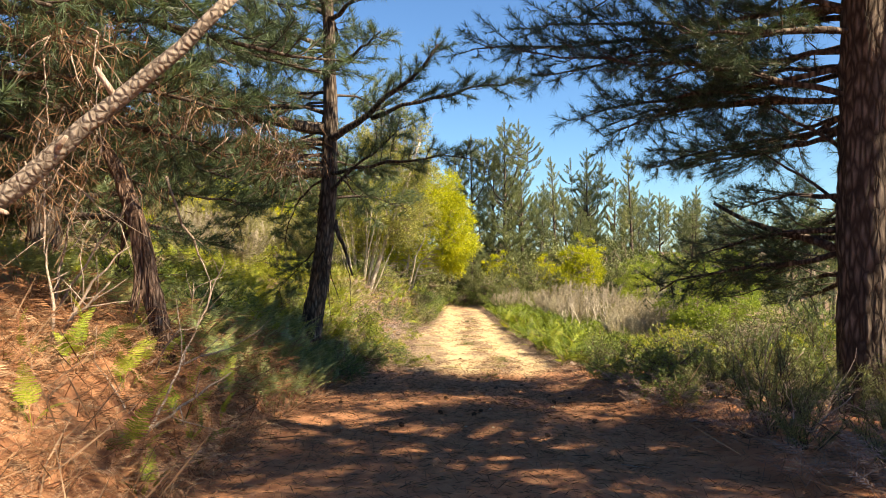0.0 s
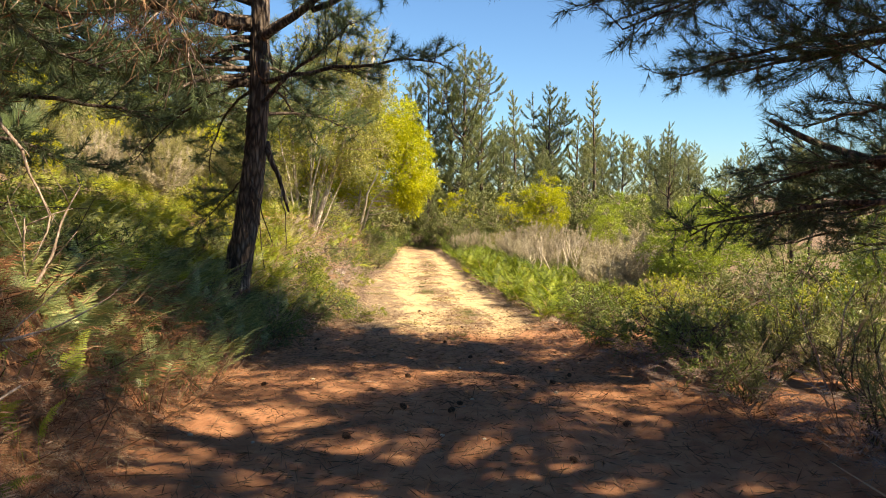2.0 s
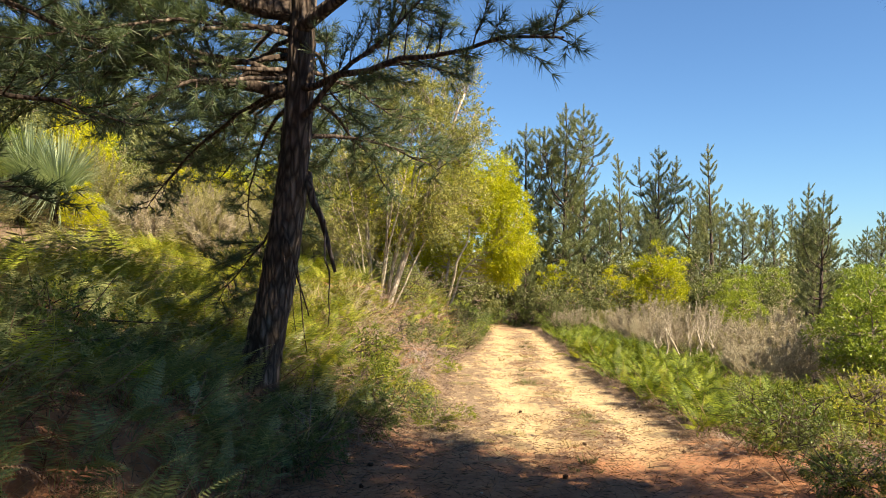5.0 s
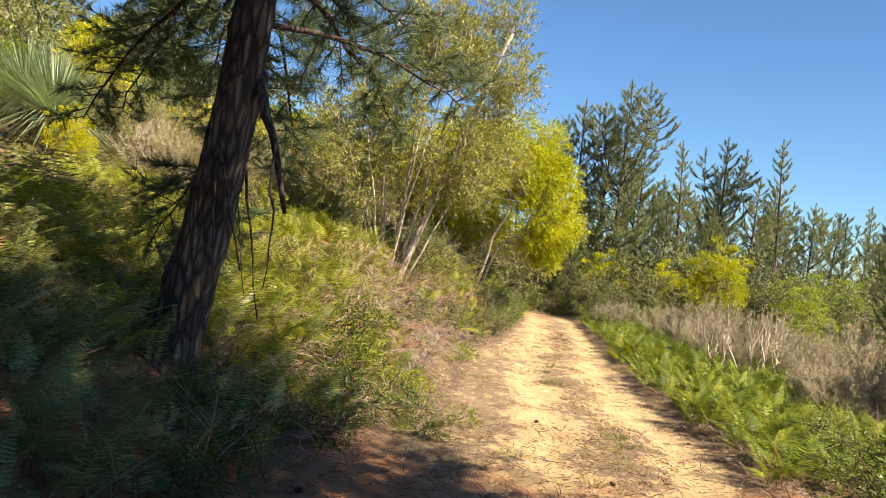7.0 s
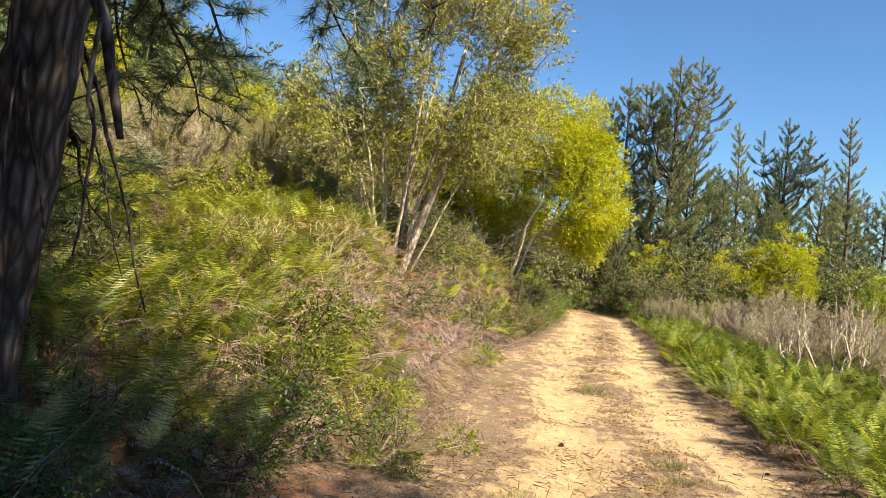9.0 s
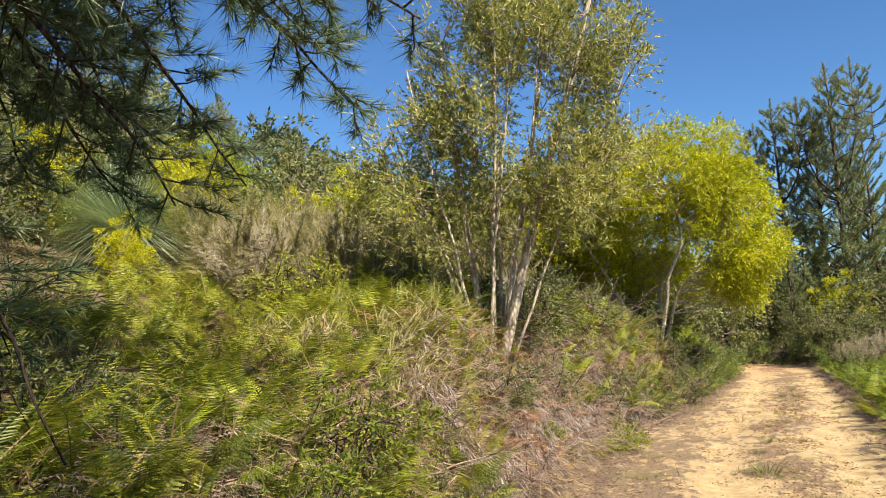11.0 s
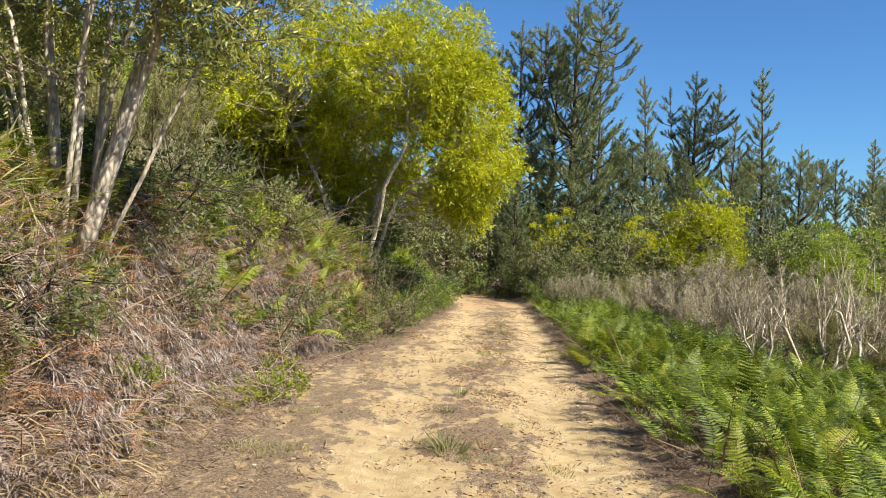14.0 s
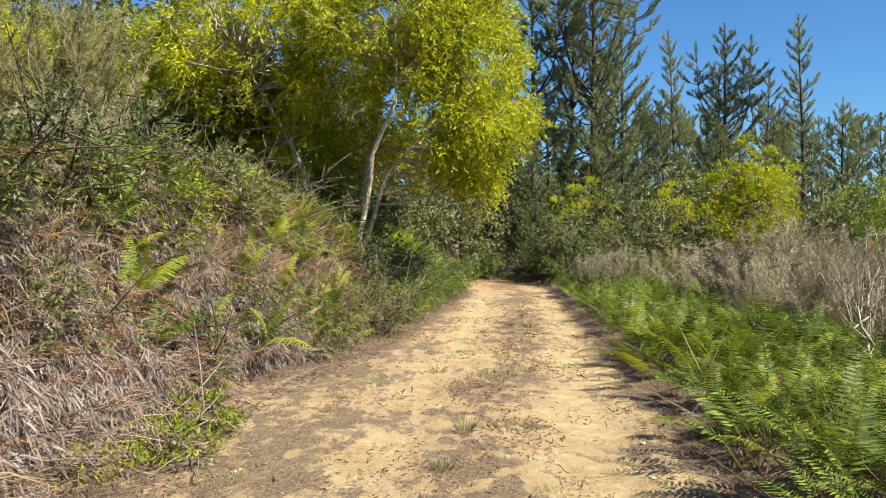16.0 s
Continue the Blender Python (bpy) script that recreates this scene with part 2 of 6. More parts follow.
def tube(P, R, sides=7, rough=0.0):
    """A tapered, capped tube along the points P with radii R; rough: how deep its bark is furrowed."""
    P, R = np.asarray(P, float), np.asarray(R, float)
    T = unit(np.gradient(P, axis=0))
    ref = np.array([0.0, 0.0, 1.0]) if abs(T[0][2]) < 0.8 else np.array([0.0, 1.0, 0.0])
    A = unit(np.cross(T, ref))
    B = np.cross(T, A)
    a = np.linspace(0, 2 * math.pi, sides, endpoint=False)
    rad = R[:, None] * np.ones((len(P), sides))
    if rough:
        k = np.arange(len(P))[:, None]
        rad = rad * (1 + rough * (np.sin(a * 9 + 1.7 * np.sin(k * 0.31)) * np.sin(k * 0.45 + a * 3) + 0.7 * rng.normal(size=rad.shape)))
    P, A, B = (np.concatenate([q[:1], q, q[-1:]]) for q in (P, A, B))
    rad = np.concatenate([rad[:1] * 0.02, rad, rad[-1:] * 0.02])
    V = P[:, None, :] + rad[..., None] * (np.cos(a)[None, :, None] * A[:, None, :] + np.sin(a)[None, :, None] * B[:, None, :])
    V = V.reshape(-1, 3)
    i, j = np.meshgrid(np.arange(len(P) - 1), np.arange(sides), indexing="ij")
    j2 = (j + 1) % sides
    Fc = np.stack([i * sides + j, i * sides + j2, (i + 1) * sides + j2, (i + 1) * sides + j], -1).reshape(-1, 4)
    return V, Fc


def line(a, b, n=8, wob=0.05, sag=0.0):
    """A wavering line from a to b; sag lifts (plus) or drops (minus) its middle."""
    a, b = np.asarray(a, float), np.asarray(b, float)
    s = np.linspace(0, 1, n)[:, None]
    P = a + (b - a) * s
    L = np.linalg.norm(b - a)
    w = np.cumsum(rng.normal(size=(n, 3)), 0) * wob * L / n
    w -= w[:1] + (w[-1:] - w[:1]) * s * 0.6
    P = P + w
    P[:, 2] += sag * L * 4 * (s * (1 - s))[:, 0]
    return P


def blades(P, D, L, W, tip=0.0):
    """Flat leaves (four corners each) at P along D, length L, width W."""
    P, D = np.asarray(P, float), unit(D)
    n = len(P)
    L, W = np.broadcast_to(L, n)[:, None], np.broadcast_to(W, n)[:, None]
    S = unit(np.cross(D, unit(rng.normal(size=(n, 3)))))
    m = P + D * L * 0.42
    t = P + D * L
    t[:, 2] -= tip * L[:, 0]
    V = np.stack([P, m + S * W / 2, t, m - S * W / 2], 1).reshape(-1, 3)
    return V, np.arange(4 * n).reshape(n, 4)


def needles(P, D, per, length, width, spread=0.9, tip_drop=0.0):
    """Tufts of thin three-cornered needles round the shoots at P that point along D."""
    P, D = np.repeat(P, per, 0), np.repeat(unit(D), per, 0)
    n = len(P)
    D = unit(D + rng.normal(size=(n, 3)) * spread * 0.62)
    D[:, 2] -= tip_drop
    D = unit(D)
    S = unit(np.cross(D, unit(rng.normal(size=(n, 3))))) * width / 2
    L = length * rng.uniform(0.65, 1.15, (n, 1))
    V = np.stack([P - S, P + S, P + D * L], 1).reshape(-1, 3)
    return V, np.arange(3 * n).reshape(n, 3)


# ---- lie of the land ----
ED_Y = [-40, 6, 11, 14.5, 17, 18.3, 20.5, 22, 24, 26, 28.5, 30.5, 32, 38, 42, 46, 52, 60, 90]
ED_L = [-2.1, -2.05, -1.95, -2.25, -2.1, -1.1, -0.75, -0.95, -1.45, -1.75, -1.8, -1.25, -0.5, -0.15, 0.0, -0.6, -3.0, -8.0, -30]
ER_Y = [-40, 7.8, 10.3, 15, 21, 25, 30, 38, 42, 46, 52, 60, 90]
ER_R = [2.4, 2.6, 2.45, 2.65, 2.75, 2.45, 2.4, 2.25, 2.2, 1.8, 0.0, -5.0, -27]
ZT_Y = [-40, -5, 0, 5.4, 10.2, 14.5, 18, 21.7, 31, 45, 60, 900]
ZT_Z = [1.5, 0.25, 0.0, -0.3, -0.65, -1.07, -1.33, -1.54, -1.72, -1.95, -2.1, -2.1]


def wave(x, y):
    return (np.sin(x * 1.7 + y * 0.6) + np.sin(y * 1.3 - x * 0.8 + 2) + np.sin(x * 3.9 + 1.1 * y) * 0.5 + np.sin(y * 4.3 - 2.1 * x + 1) * 0.5) / 3


def smooth(a, b, s):
    u = np.clip((s - a) / (b - a), 0, 1)
    return u * u * (3 - 2 * u)


def edge_l(y):
    return np.interp(y, ED_Y, ED_L)


def bank_edge(y):
    return np.interp(y, [-40, 12, 16, 20, 24, 28.5, 31, 34, 42, 46, 52, 60, 90], [-2.15, -2.1, -2.05, -1.75, -1.7, -1.95, -1.6, -0.9, -0.3, -0.8, -3.2, -8.2, -30])


def edge_r(y):
    return np.interp(y, ER_Y, ER_R)


def H(x, y):
    """Height of the ground: a track that falls away gently, a bank and hill to one side, flat bush on the other."""
    x, y = np.asarray(x, float), np.asarray(y, float)
    z = np.interp(y, ZT_Y, ZT_Z)
    sl, sr = edge_l(y) - x, x - edge_r(y)
    off = smooth(0, 1.0, np.maximum(sl, sr))
    sl = bank_edge(y) - x
    rise = np.interp(y, [-40, 0, 6, 9, 13, 17, 20, 23, 34, 44, 60], [0.7, 0.8, 0.95, 1.05, 0.9, 0.85, 1.15, 1.5, 1.5, 0.9, 0.6])
    rise = rise + 0.42 * smooth(21.5, 25.0, y) * (1 - smooth(30.5, 34.0, y))
    rise = rise + np.maximum(0, 1.5 - rise) * smooth(1.6, 4.2, sl) * smooth(4, 10, y)
    z = z + rise * smooth(0.0, 1.25, sl) + 0.15 * np.clip(sl - 1.25, 0, 9) + 0.30 * np.clip(sl - 10, 0, 45)
    z = z + 0.10 * smooth(0, 0.5, sr) - 0.035 * np.clip(sr - 0.3, 0, 30)
    z = z + wave(x, y) * (0.018 + 0.09 * off)
    mid = (edge_l(y) * 0.25 + edge_r(y) * 0.75 - 0.25)
    rut = np.exp(-((np.abs(x - mid + 0.1) - 0.78) / 0.25) ** 2)
    return z - 0.035 * rut * (1 - off)


def h(x, y):
    return float(H(x, y))


def grade(lo, hi, step, far, grow):
    a = list(np.arange(lo, hi, step))
    s, up = step, []
    while a[-1] < far[1]:
        s *= grow
        a.append(a[-1] + s)
    s, b = step, a[0]
    dn = []
    while b > far[0]:
        s *= grow
        b -= s
        dn.append(b)
    return np.array(dn[::-1] + a)


gx, gy = grade(-5.0, 5.0, 0.11, (-900, 900), 1.13), grade(2.0, 44.0, 0.13, (-500, 1200), 1.13)
XX, YY = np.meshgrid(gx, gy, indexing="ij")
ZZ = H(XX, YY)
nx, ny = XX.shape
near = (np.abs(XX) < 6) & (YY > 0) & (YY < 46)
ZZ = ZZ + near * (rng.normal(size=XX.shape) * 0.008 + 0.016 * wave(XX * 4.1 + 0.7, YY * 3.3) * wave(XX * 1.9, YY * 2.4 + 1))
ii, jj = np.meshgrid(np.arange(nx - 1), np.arange(ny - 1), indexing="ij")
gf = np.stack([ii * ny + jj, (ii + 1) * ny + jj, (ii + 1) * ny + jj + 1, ii * ny + jj + 1], -1).reshape(-1, 4)
gme = mesh_of("ground", np.stack([XX, YY, ZZ], -1).reshape(-1, 3), gf, GROUND, True)
sl, sr = edge_l(YY) - XX, XX - edge_r(YY)
inside = 1 - smooth(-0.35, 0.35, np.maximum(sl, sr))
red_zone = 1 - smooth(15.5, 21.0, YY + 0.5 * wave(XX * 1.5, YY * 1.5) + 0.8 * smooth(0.0, 1.5, sl) + 1.2 * (1 - np.abs(XX - 0.8) / 2).clip(0, 1))
red_zone = np.maximum(red_zone * (1 - 0.5 * smooth(1, 6, sr)), 0.42 * smooth(38.5, 42.5, YY) * inside)
mid = edge_l(YY) * 0.25 + edge_r(YY) * 0.75 - 0.25
rut = np.exp(-((np.abs(XX - mid + 0.1) - 0.78) / 0.4) ** 2)
for nm, arr in (("sand", inside), ("needles", red_zone), ("rut", rut)):
    at = gme.attributes.new(nm, "FLOAT", "POINT")
    at.data.foreach_set("value", np.ascontiguousarray(arr, np.float32).ravel())
tagged(new("ground", gme), "ochre sand track with red-brown pine litter and bush soil", "ground", kind="structure")


# ---- trees ----
def limb_twigs(P, r0, twigs, shoots, step=0.2, twig_len=0.9, from_s=0.25, flat=0.5, droop=0.0, bare=0.0):
    """Side twigs along the limb P; adds tubes to twigs and (place, direction) of needle shoots to shoots."""
    seg = np.linalg.norm(np.diff(P, axis=0), axis=1)
    L = seg.sum()
    cum = np.concatenate([[0], np.cumsum(seg)]) / max(L, 1e-6)
    n = max(3, int(L * (1 - from_s) / step))
    for i in range(n):
        s = from_s + (1 - from_s) * (i + rng.uniform(0, 1)) / n
        p = np.array([np.interp(s, cum, P[:, k]) for k in range(3)])
        q = np.array([np.interp(min(1, s + 0.05), cum, P[:, k]) for k in range(3)])
        d = unit(q - p + 1e-6)
        side = unit(np.cross(d, [0, 0, 1.0])) * (1 if i % 2 else -1)
        t = unit(d * rng.uniform(0.5, 1.0) + side * rng.uniform(0.5, 1.0) + np.array([0, 0, rng.normal() * (1 - flat) + 0.08 - droop]))
        tl = twig_len * rng.uniform(0.5, 1.1) * (1.15 - 0.6 * s)
        e = p + t * tl
        e[2] += 0.12 * tl - droop * tl * 0.3
        tp = line(p, e, 4, 0.1, -0.04)
        twigs.append(tube(tp, np.linspace(0.011, 0.004, 4) * (0.6 + r0 * 6), 4))
        if rng.uniform() < bare:
            continue
        m = max(3, int(tl / 0.075))
        for u in np.linspace(0.3, 1.0, m):
            a = tp[0] + (tp[-1] - tp[0]) * u
            shoots.append((a, unit(t + np.array([0, 0, 0.25]) + rng.normal(size=3) * 0.35)))
        for _ in range(2 if r0 > 0.04 else 1):
            u = rng.uniform(0.35, 0.8)
            a = tp[0] + (tp[-1] - tp[0]) * u
            t2 = unit(t + rng.normal(size=3) * 0.7)
            l2 = tl * rng.uniform(0.3, 0.5)
            twigs.append(tube(np.array([a, a + t2 * l2]), np.array([0.006, 0.003]) * (0.6 + r0 * 6), 3))
            for w in np.linspace(0.35, 1, max(2, int(l2 / 0.09))):
                shoots.append((a + t2 * l2 * w, unit(t2 + rng.normal(size=3) * 0.3)))


def build_pine(name, label, trunk_pts, radii, limbs, per, nlen, nwid, sides, step, twig_len, bare_limbs=()):
    """A pine from its trunk line, its limbs [(start, end, radius, sag)] and dead limbs without needles."""
    root = thing(name, label, "tree", trunk_pts[0])
    o = np.asarray(trunk_pts[0], float)
    T = np.asarray(trunk_pts, float) - o
    k = np.linspace(0, 1, len(T))
    kk = np.linspace(0, 1, 70)
    P = np.stack([np.interp(kk, k, T[:, c]) for c in range(3)], 1)
    P[:, :2] += np.cumsum(rng.normal(size=(len(kk), 2)), 0) * 0.0025
    R = np.interp(kk, k, radii) * (1 + 0.4 * np.exp(-(P[:, 2].clip(0) + 0.1) / 0.16))
    P[0, 2] -= 0.7
    part("trunk", mesh_of("trunk", *tube(P, R, sides, 0.05), BARK_PINE), root)
    twigs, shoots = [], []
    for a, b, r, sag in limbs:
        lp = line(np.array(a) - o, np.array(b) - o, 10, 0.12, sag)
        part("limb", mesh_of("limb", *tube(lp, np.linspace(r, r * 0.22, 10), 7, 0.04), BARK_PINE, True), root)
        limb_twigs(lp, r, twigs, shoots, step, twig_len)
    for a, b, r, sag in bare_limbs:
        lp = line(np.array(a) - o, np.array(b) - o, 9, 0.12, sag)
        part("dead_limb", mesh_of("dead_limb", *tube(lp, np.linspace(r, r * 0.35, 9), 8, 0.05), BARK_PINE), root, "bare broken limb")
    tagged(part("twig_growth", mesh_of("twig_growth", *join(twigs), TWIG), root), kind="stuff")
    S = np.array([q[0] for q in shoots])
    D = np.array([q[1] for q in shoots])
    tagged(part("crown", mesh_of("crown", *needles(S, D, per, nlen, nwid), NEEDLE), root, "tufts of long needles, darkened for shade"), kind="stuff")
    return root


def brush(P, per_m, nlen, nwid, s0=0.3):
    """Needles standing round the line P like a bottle brush, from s0 of its length to the tip."""
    seg = np.linalg.norm(np.diff(P, axis=0), axis=1)
    n = max(8, int(seg.sum() * (1 - s0) * per_m))
    u = rng.uniform(s0, 1.0, n)
    k = np.linspace(0, 1, len(P))
    Q = np.stack([np.interp(u, k, P[:, c]) for c in range(3)], 1)
    T = unit(np.stack([np.interp(u, k, np.gradient(P[:, c])) for c in range(3)], 1))
    D = unit(T * 0.75 + unit(rng.normal(size=(n, 3))) * 0.8)
    S = unit(np.cross(D, unit(rng.normal(size=(n, 3))))) * nwid / 2
    L = nlen * rng.uniform(0.7, 1.15, (n, 1))
    return np.stack([Q - S, Q + S, Q + D * L], 1).reshape(-1, 3), np.arange(3 * n).reshape(n, 3)


def rising(a, out, L, lift, n=6):
    """A limb from a that goes outwards and turns up towards its tip."""
    u = np.linspace(0, 1, n)[:, None]
    P = np.asarray(a, float) + np.asarray(out, float) * L * (u - 0.28 * u * u) + np.array([0, 0, 1.0]) * L * (lift * u + 0.45 * u * u)
    P[1:] += rng.normal(size=(n - 1, 3)) * 0.02 * L
    return P


def far_pine(label, height, width, clear, leaders=1, gap=0.48, per_m=190):
    """A pine of open growth: whorls of rising limbs, each shoot a brush of needles, bare trunk showing below."""
    root = thing("pine_tree", label, "tree", (0, 0, 0), "young pines beyond the track")
    tk = np.linspace(0, 1, 14)
    TP = np.stack([0.06 * np.sin(tk * 4), 0.05 * np.sin(tk * 3 + 1), tk * height], 1)
    TP[0, 2] -= 0.7
    part("trunk", mesh_of("trunk", *tube(TP, np.linspace(0.011 * height + 0.03, 0.012, 14), 8), BARK_PINE, True), root)
    wood, leaf = [], []
    axes = [(np.zeros(3), 1.0, clear)]
    for k in range(1, leaders):
        a = 2 * math.pi * k / leaders + rng.uniform(-0.4, 0.4)
        z0 = height * rng.uniform(0.45, 0.62)
        P = rising((0, 0, z0), (math.cos(a), math.sin(a), 0), width * rng.uniform(0.28, 0.42), 0.6, 5)
        top = P[-1] + np.array([0.1 * math.cos(a), 0.1 * math.sin(a), height * rng.uniform(0.86, 0.98) - P[-1][2]])
        wood.append(tube(np.concatenate([P, [top]]), np.linspace(0.05, 0.012, 6), 5))
        axes.append((P[-1], None, top))
    for base, whole, lim in axes:
        if whole:
            z, ztop, at = clear * height, height, lambda q: np.array([0, 0, q])
        else:
            z, ztop, at = base[2], lim[2], lambda q, b=base, t=lim: b + (t - b) * (q - b[2]) / max(0.1, t[2] - b[2])
        z_low = z
        while z < ztop * 0.97:
            u = (z - z_low) / max(0.1, ztop - z_low)
            ln = (width * 0.5 if whole else width * 0.24) * (1 - u) ** 0.8 * min(1.0, 0.6 + u * 4) + 0.22
            a0 = rng.uniform(0, 6.28)
            nl = rng.integers(4, 7)
            for k in range(nl):
                if rng.uniform() < 0.22:
                    continue
                a = a0 + 2 * math.pi * k / nl + rng.normal() * 0.25
                L = ln * rng.uniform(0.6, 1.15)
                o = np.array([math.cos(a), math.sin(a), 0])
                P = rising(at(z + rng.normal() * 0.08), o, L, 0.12 + 0.4 * u)
                wood.append(tube(P, np.linspace(0.012 + 0.012 * L, 0.004, 6), 4))
                leaf.append(brush(P, per_m, 0.12, 0.016, 0.35 if L > 0.8 else 0.1))
                for j in range(int(L * 8)):
                    w = rng.uniform(0.3, 0.95)
                    p = np.array([np.interp(w, np.linspace(0, 1, 6), P[:, c]) for c in range(3)])
                    o2 = unit(o + np.array([-o[1], o[0], 0]) * rng.choice((-1, 1)) * rng.uniform(0.5, 1.2))
                    Q = rising(p, o2, L * rng.uniform(0.18, 0.36) * (1.25 - 0.6 * w) + 0.1, 0.1 + 0.5 * u, 4)
                    leaf.append(brush(Q, per_m, 0.12, 0.016, 0.15))
            z += gap * rng.uniform(0.75, 1.25)
        tip = at(ztop) + np.array([0, 0, 0.0])
        leaf.append(brush(np.array([tip - (0, 0, 0.7), tip - (0, 0, 0.3), tip + (0, 0, 0.15)]), per_m * 1.4, 0.13, 0.02, 0.0))
    tagged(part("branchwork", mesh_of("branchwork", *join(wood), TWIG, True), root), kind="stuff")
    tagged(part("crown", mesh_of("crown", *join(leaf), NEEDLE_FAR), root, "upright brushes of needles, paled for sun and haze"), kind="stuff")
    return root


def clump_leaves(centres, radii, count, length, width, squash=0.8, hang=0.3, shell=0.5, per=12):
    """Leaves in leafy sprays that stand out of ragged clumps round the centres."""
    m = max(3, count // per)
    C = np.repeat(centres, m, 0)
    R = np.repeat(radii, m)[:, None]
    k = len(C)
    out = unit(C - centres.mean(0))
    d = unit(rng.normal(size=(k, 3)) + out * 0.5)
    rr = rng.uniform(shell ** 3, 1, (k, 1)) ** (1 / 3) * rng.uniform(0.7, 1.15, (k, 1))
    P = C + d * rr * R * np.array([1, 1, squash])
    A = unit(d * 0.7 + out * 0.3 + rng.normal(size=(k, 3)) * 0.45 + np.array([0, 0, -hang]))
    SL = length * rng.uniform(1.6, 3.0, (k, 1))
    A, SL, P = np.repeat(A, per, 0), np.repeat(SL, per, 0), np.repeat(P, per, 0)
    n = len(P)
    u = np.tile(np.linspace(0, 1, per), k)[:, None]
    P = P + A * SL * u
    P[:, 2] -= (0.25 * SL * u ** 2)[:, 0]
    D = unit(A * 0.75 + unit(rng.normal(size=(n, 3))) * 0.75 + np.array([0, 0, -0.25 * hang]))
    return blades(P, D, length * rng.uniform(0.6, 1.15, n), width * rng.uniform(0.7, 1.2, n))


def broadleaf(name, label, at, stems, centres, radii, count, leaf_l, leaf_w, bark, leaf, cat="tree", group="", stem_r=0.06, squash=0.8, hang=0.3, shell=0.45, fine=None):
    """A leafy tree: stems [points], branches out of them to leaf clumps, and the crown of single leaves."""
    root = thing(name, label, cat, at, group)
    lines = []
    for st, r in stems:
        k = np.linspace(0, 1, len(st))
        kk = np.linspace(0, 1, 12)
        P = np.stack([np.interp(kk, k, np.array(st)[:, c]) for c in range(3)], 1)
        P[1:] += np.cumsum(rng.normal(size=(11, 3)), 0) * 0.018
        lines.append(P)
        part("trunk", mesh_of("trunk", *tube(P, np.linspace(r, r * 0.3, 12), 9, 0.02), bark, True), root)
    allp = np.concatenate([p[4:] for p in lines])
    br = []
    for c in centres:
        below = allp[allp[:, 2] < c[2] + 0.1]
        src = below if len(below) else allp
        j = np.argmin(np.linalg.norm(src - c, axis=1) + rng.uniform(0, 0.5, len(src)))
        big = len(centres) > 100
        k = 7 if big else 4
        P = line(src[j], c, k, 0.12, -0.05)
        br.append(tube(P, np.linspace(stem_r * 0.42, 0.006, k), 5 if big else 3))
        for _ in range(2 if big else 1):
            e = c + rng.normal(size=3) * 0.3
            br.append(tube(line(P[-2], e, 3, 0.1), np.array([0.008, 0.006, 0.003]), 3))
    tagged(part("branchwork", mesh_of("branchwork", *join(br), fine or bark, True), root), kind="stuff")
    part("crown", mesh_of("crown", *clump_leaves(np.array(centres), np.array(radii), count, leaf_l, leaf_w, squash, hang, shell), leaf), root, "many small single leaves")
    return root


def lumps(shapes, n, rlo, rhi):
    """Clump centres spread over the skins of some ellipsoids (centre, half sizes)."""
    C = []
    vol = np.array([s[1][0] * s[1][1] * s[1][2] for s in shapes]) ** 0.67
    for i in rng.choice(len(shapes), n, p=vol / vol.sum()):
        c, r = shapes[i]
        d = unit(rng.normal(size=3))
        C.append(np.array(c) + d * np.array(r) * rng.uniform(0.55, 1.0))
    return np.array(C), rng.uniform(rlo, rhi, n)


# The big pine beside the track, its trunk leaning
A0z = h(-2.96, 16.75)
trunkA = [(-2.97, 16.75, A0z), (-2.74, 16.75, 0.7), (-2.59, 16.75, 1.9), (-2.51, 16.75, 3.2), (-2.48, 16.75, 4.4), (-2.54, 16.75, 7.2), (-2.5, 16.75, 10.5)]
limbsA = [((-2.62, 16.75, 3.9), (-0.1, 15.0, 5.5), 0.10, -0.05), ((-1.5, 16.0, 4.3), (1.5, 14.6, 4.9), 0.05, 0.03),
          ((-2.7, 16.75, 2.7), (-0.9, 15.8, 4.0), 0.05, -0.05), ((-2.65, 16.75, 3.2), (0.6, 14.8, 3.3), 0.05, 0.06),
          ((-2.56, 16.75, 4.2), (-6.0, 15.0, 4.7), 0.15, -0.04), ((-2.6, 16.75, 3.2), (-5.2, 15.5, 3.75), 0.09, -0.06)]
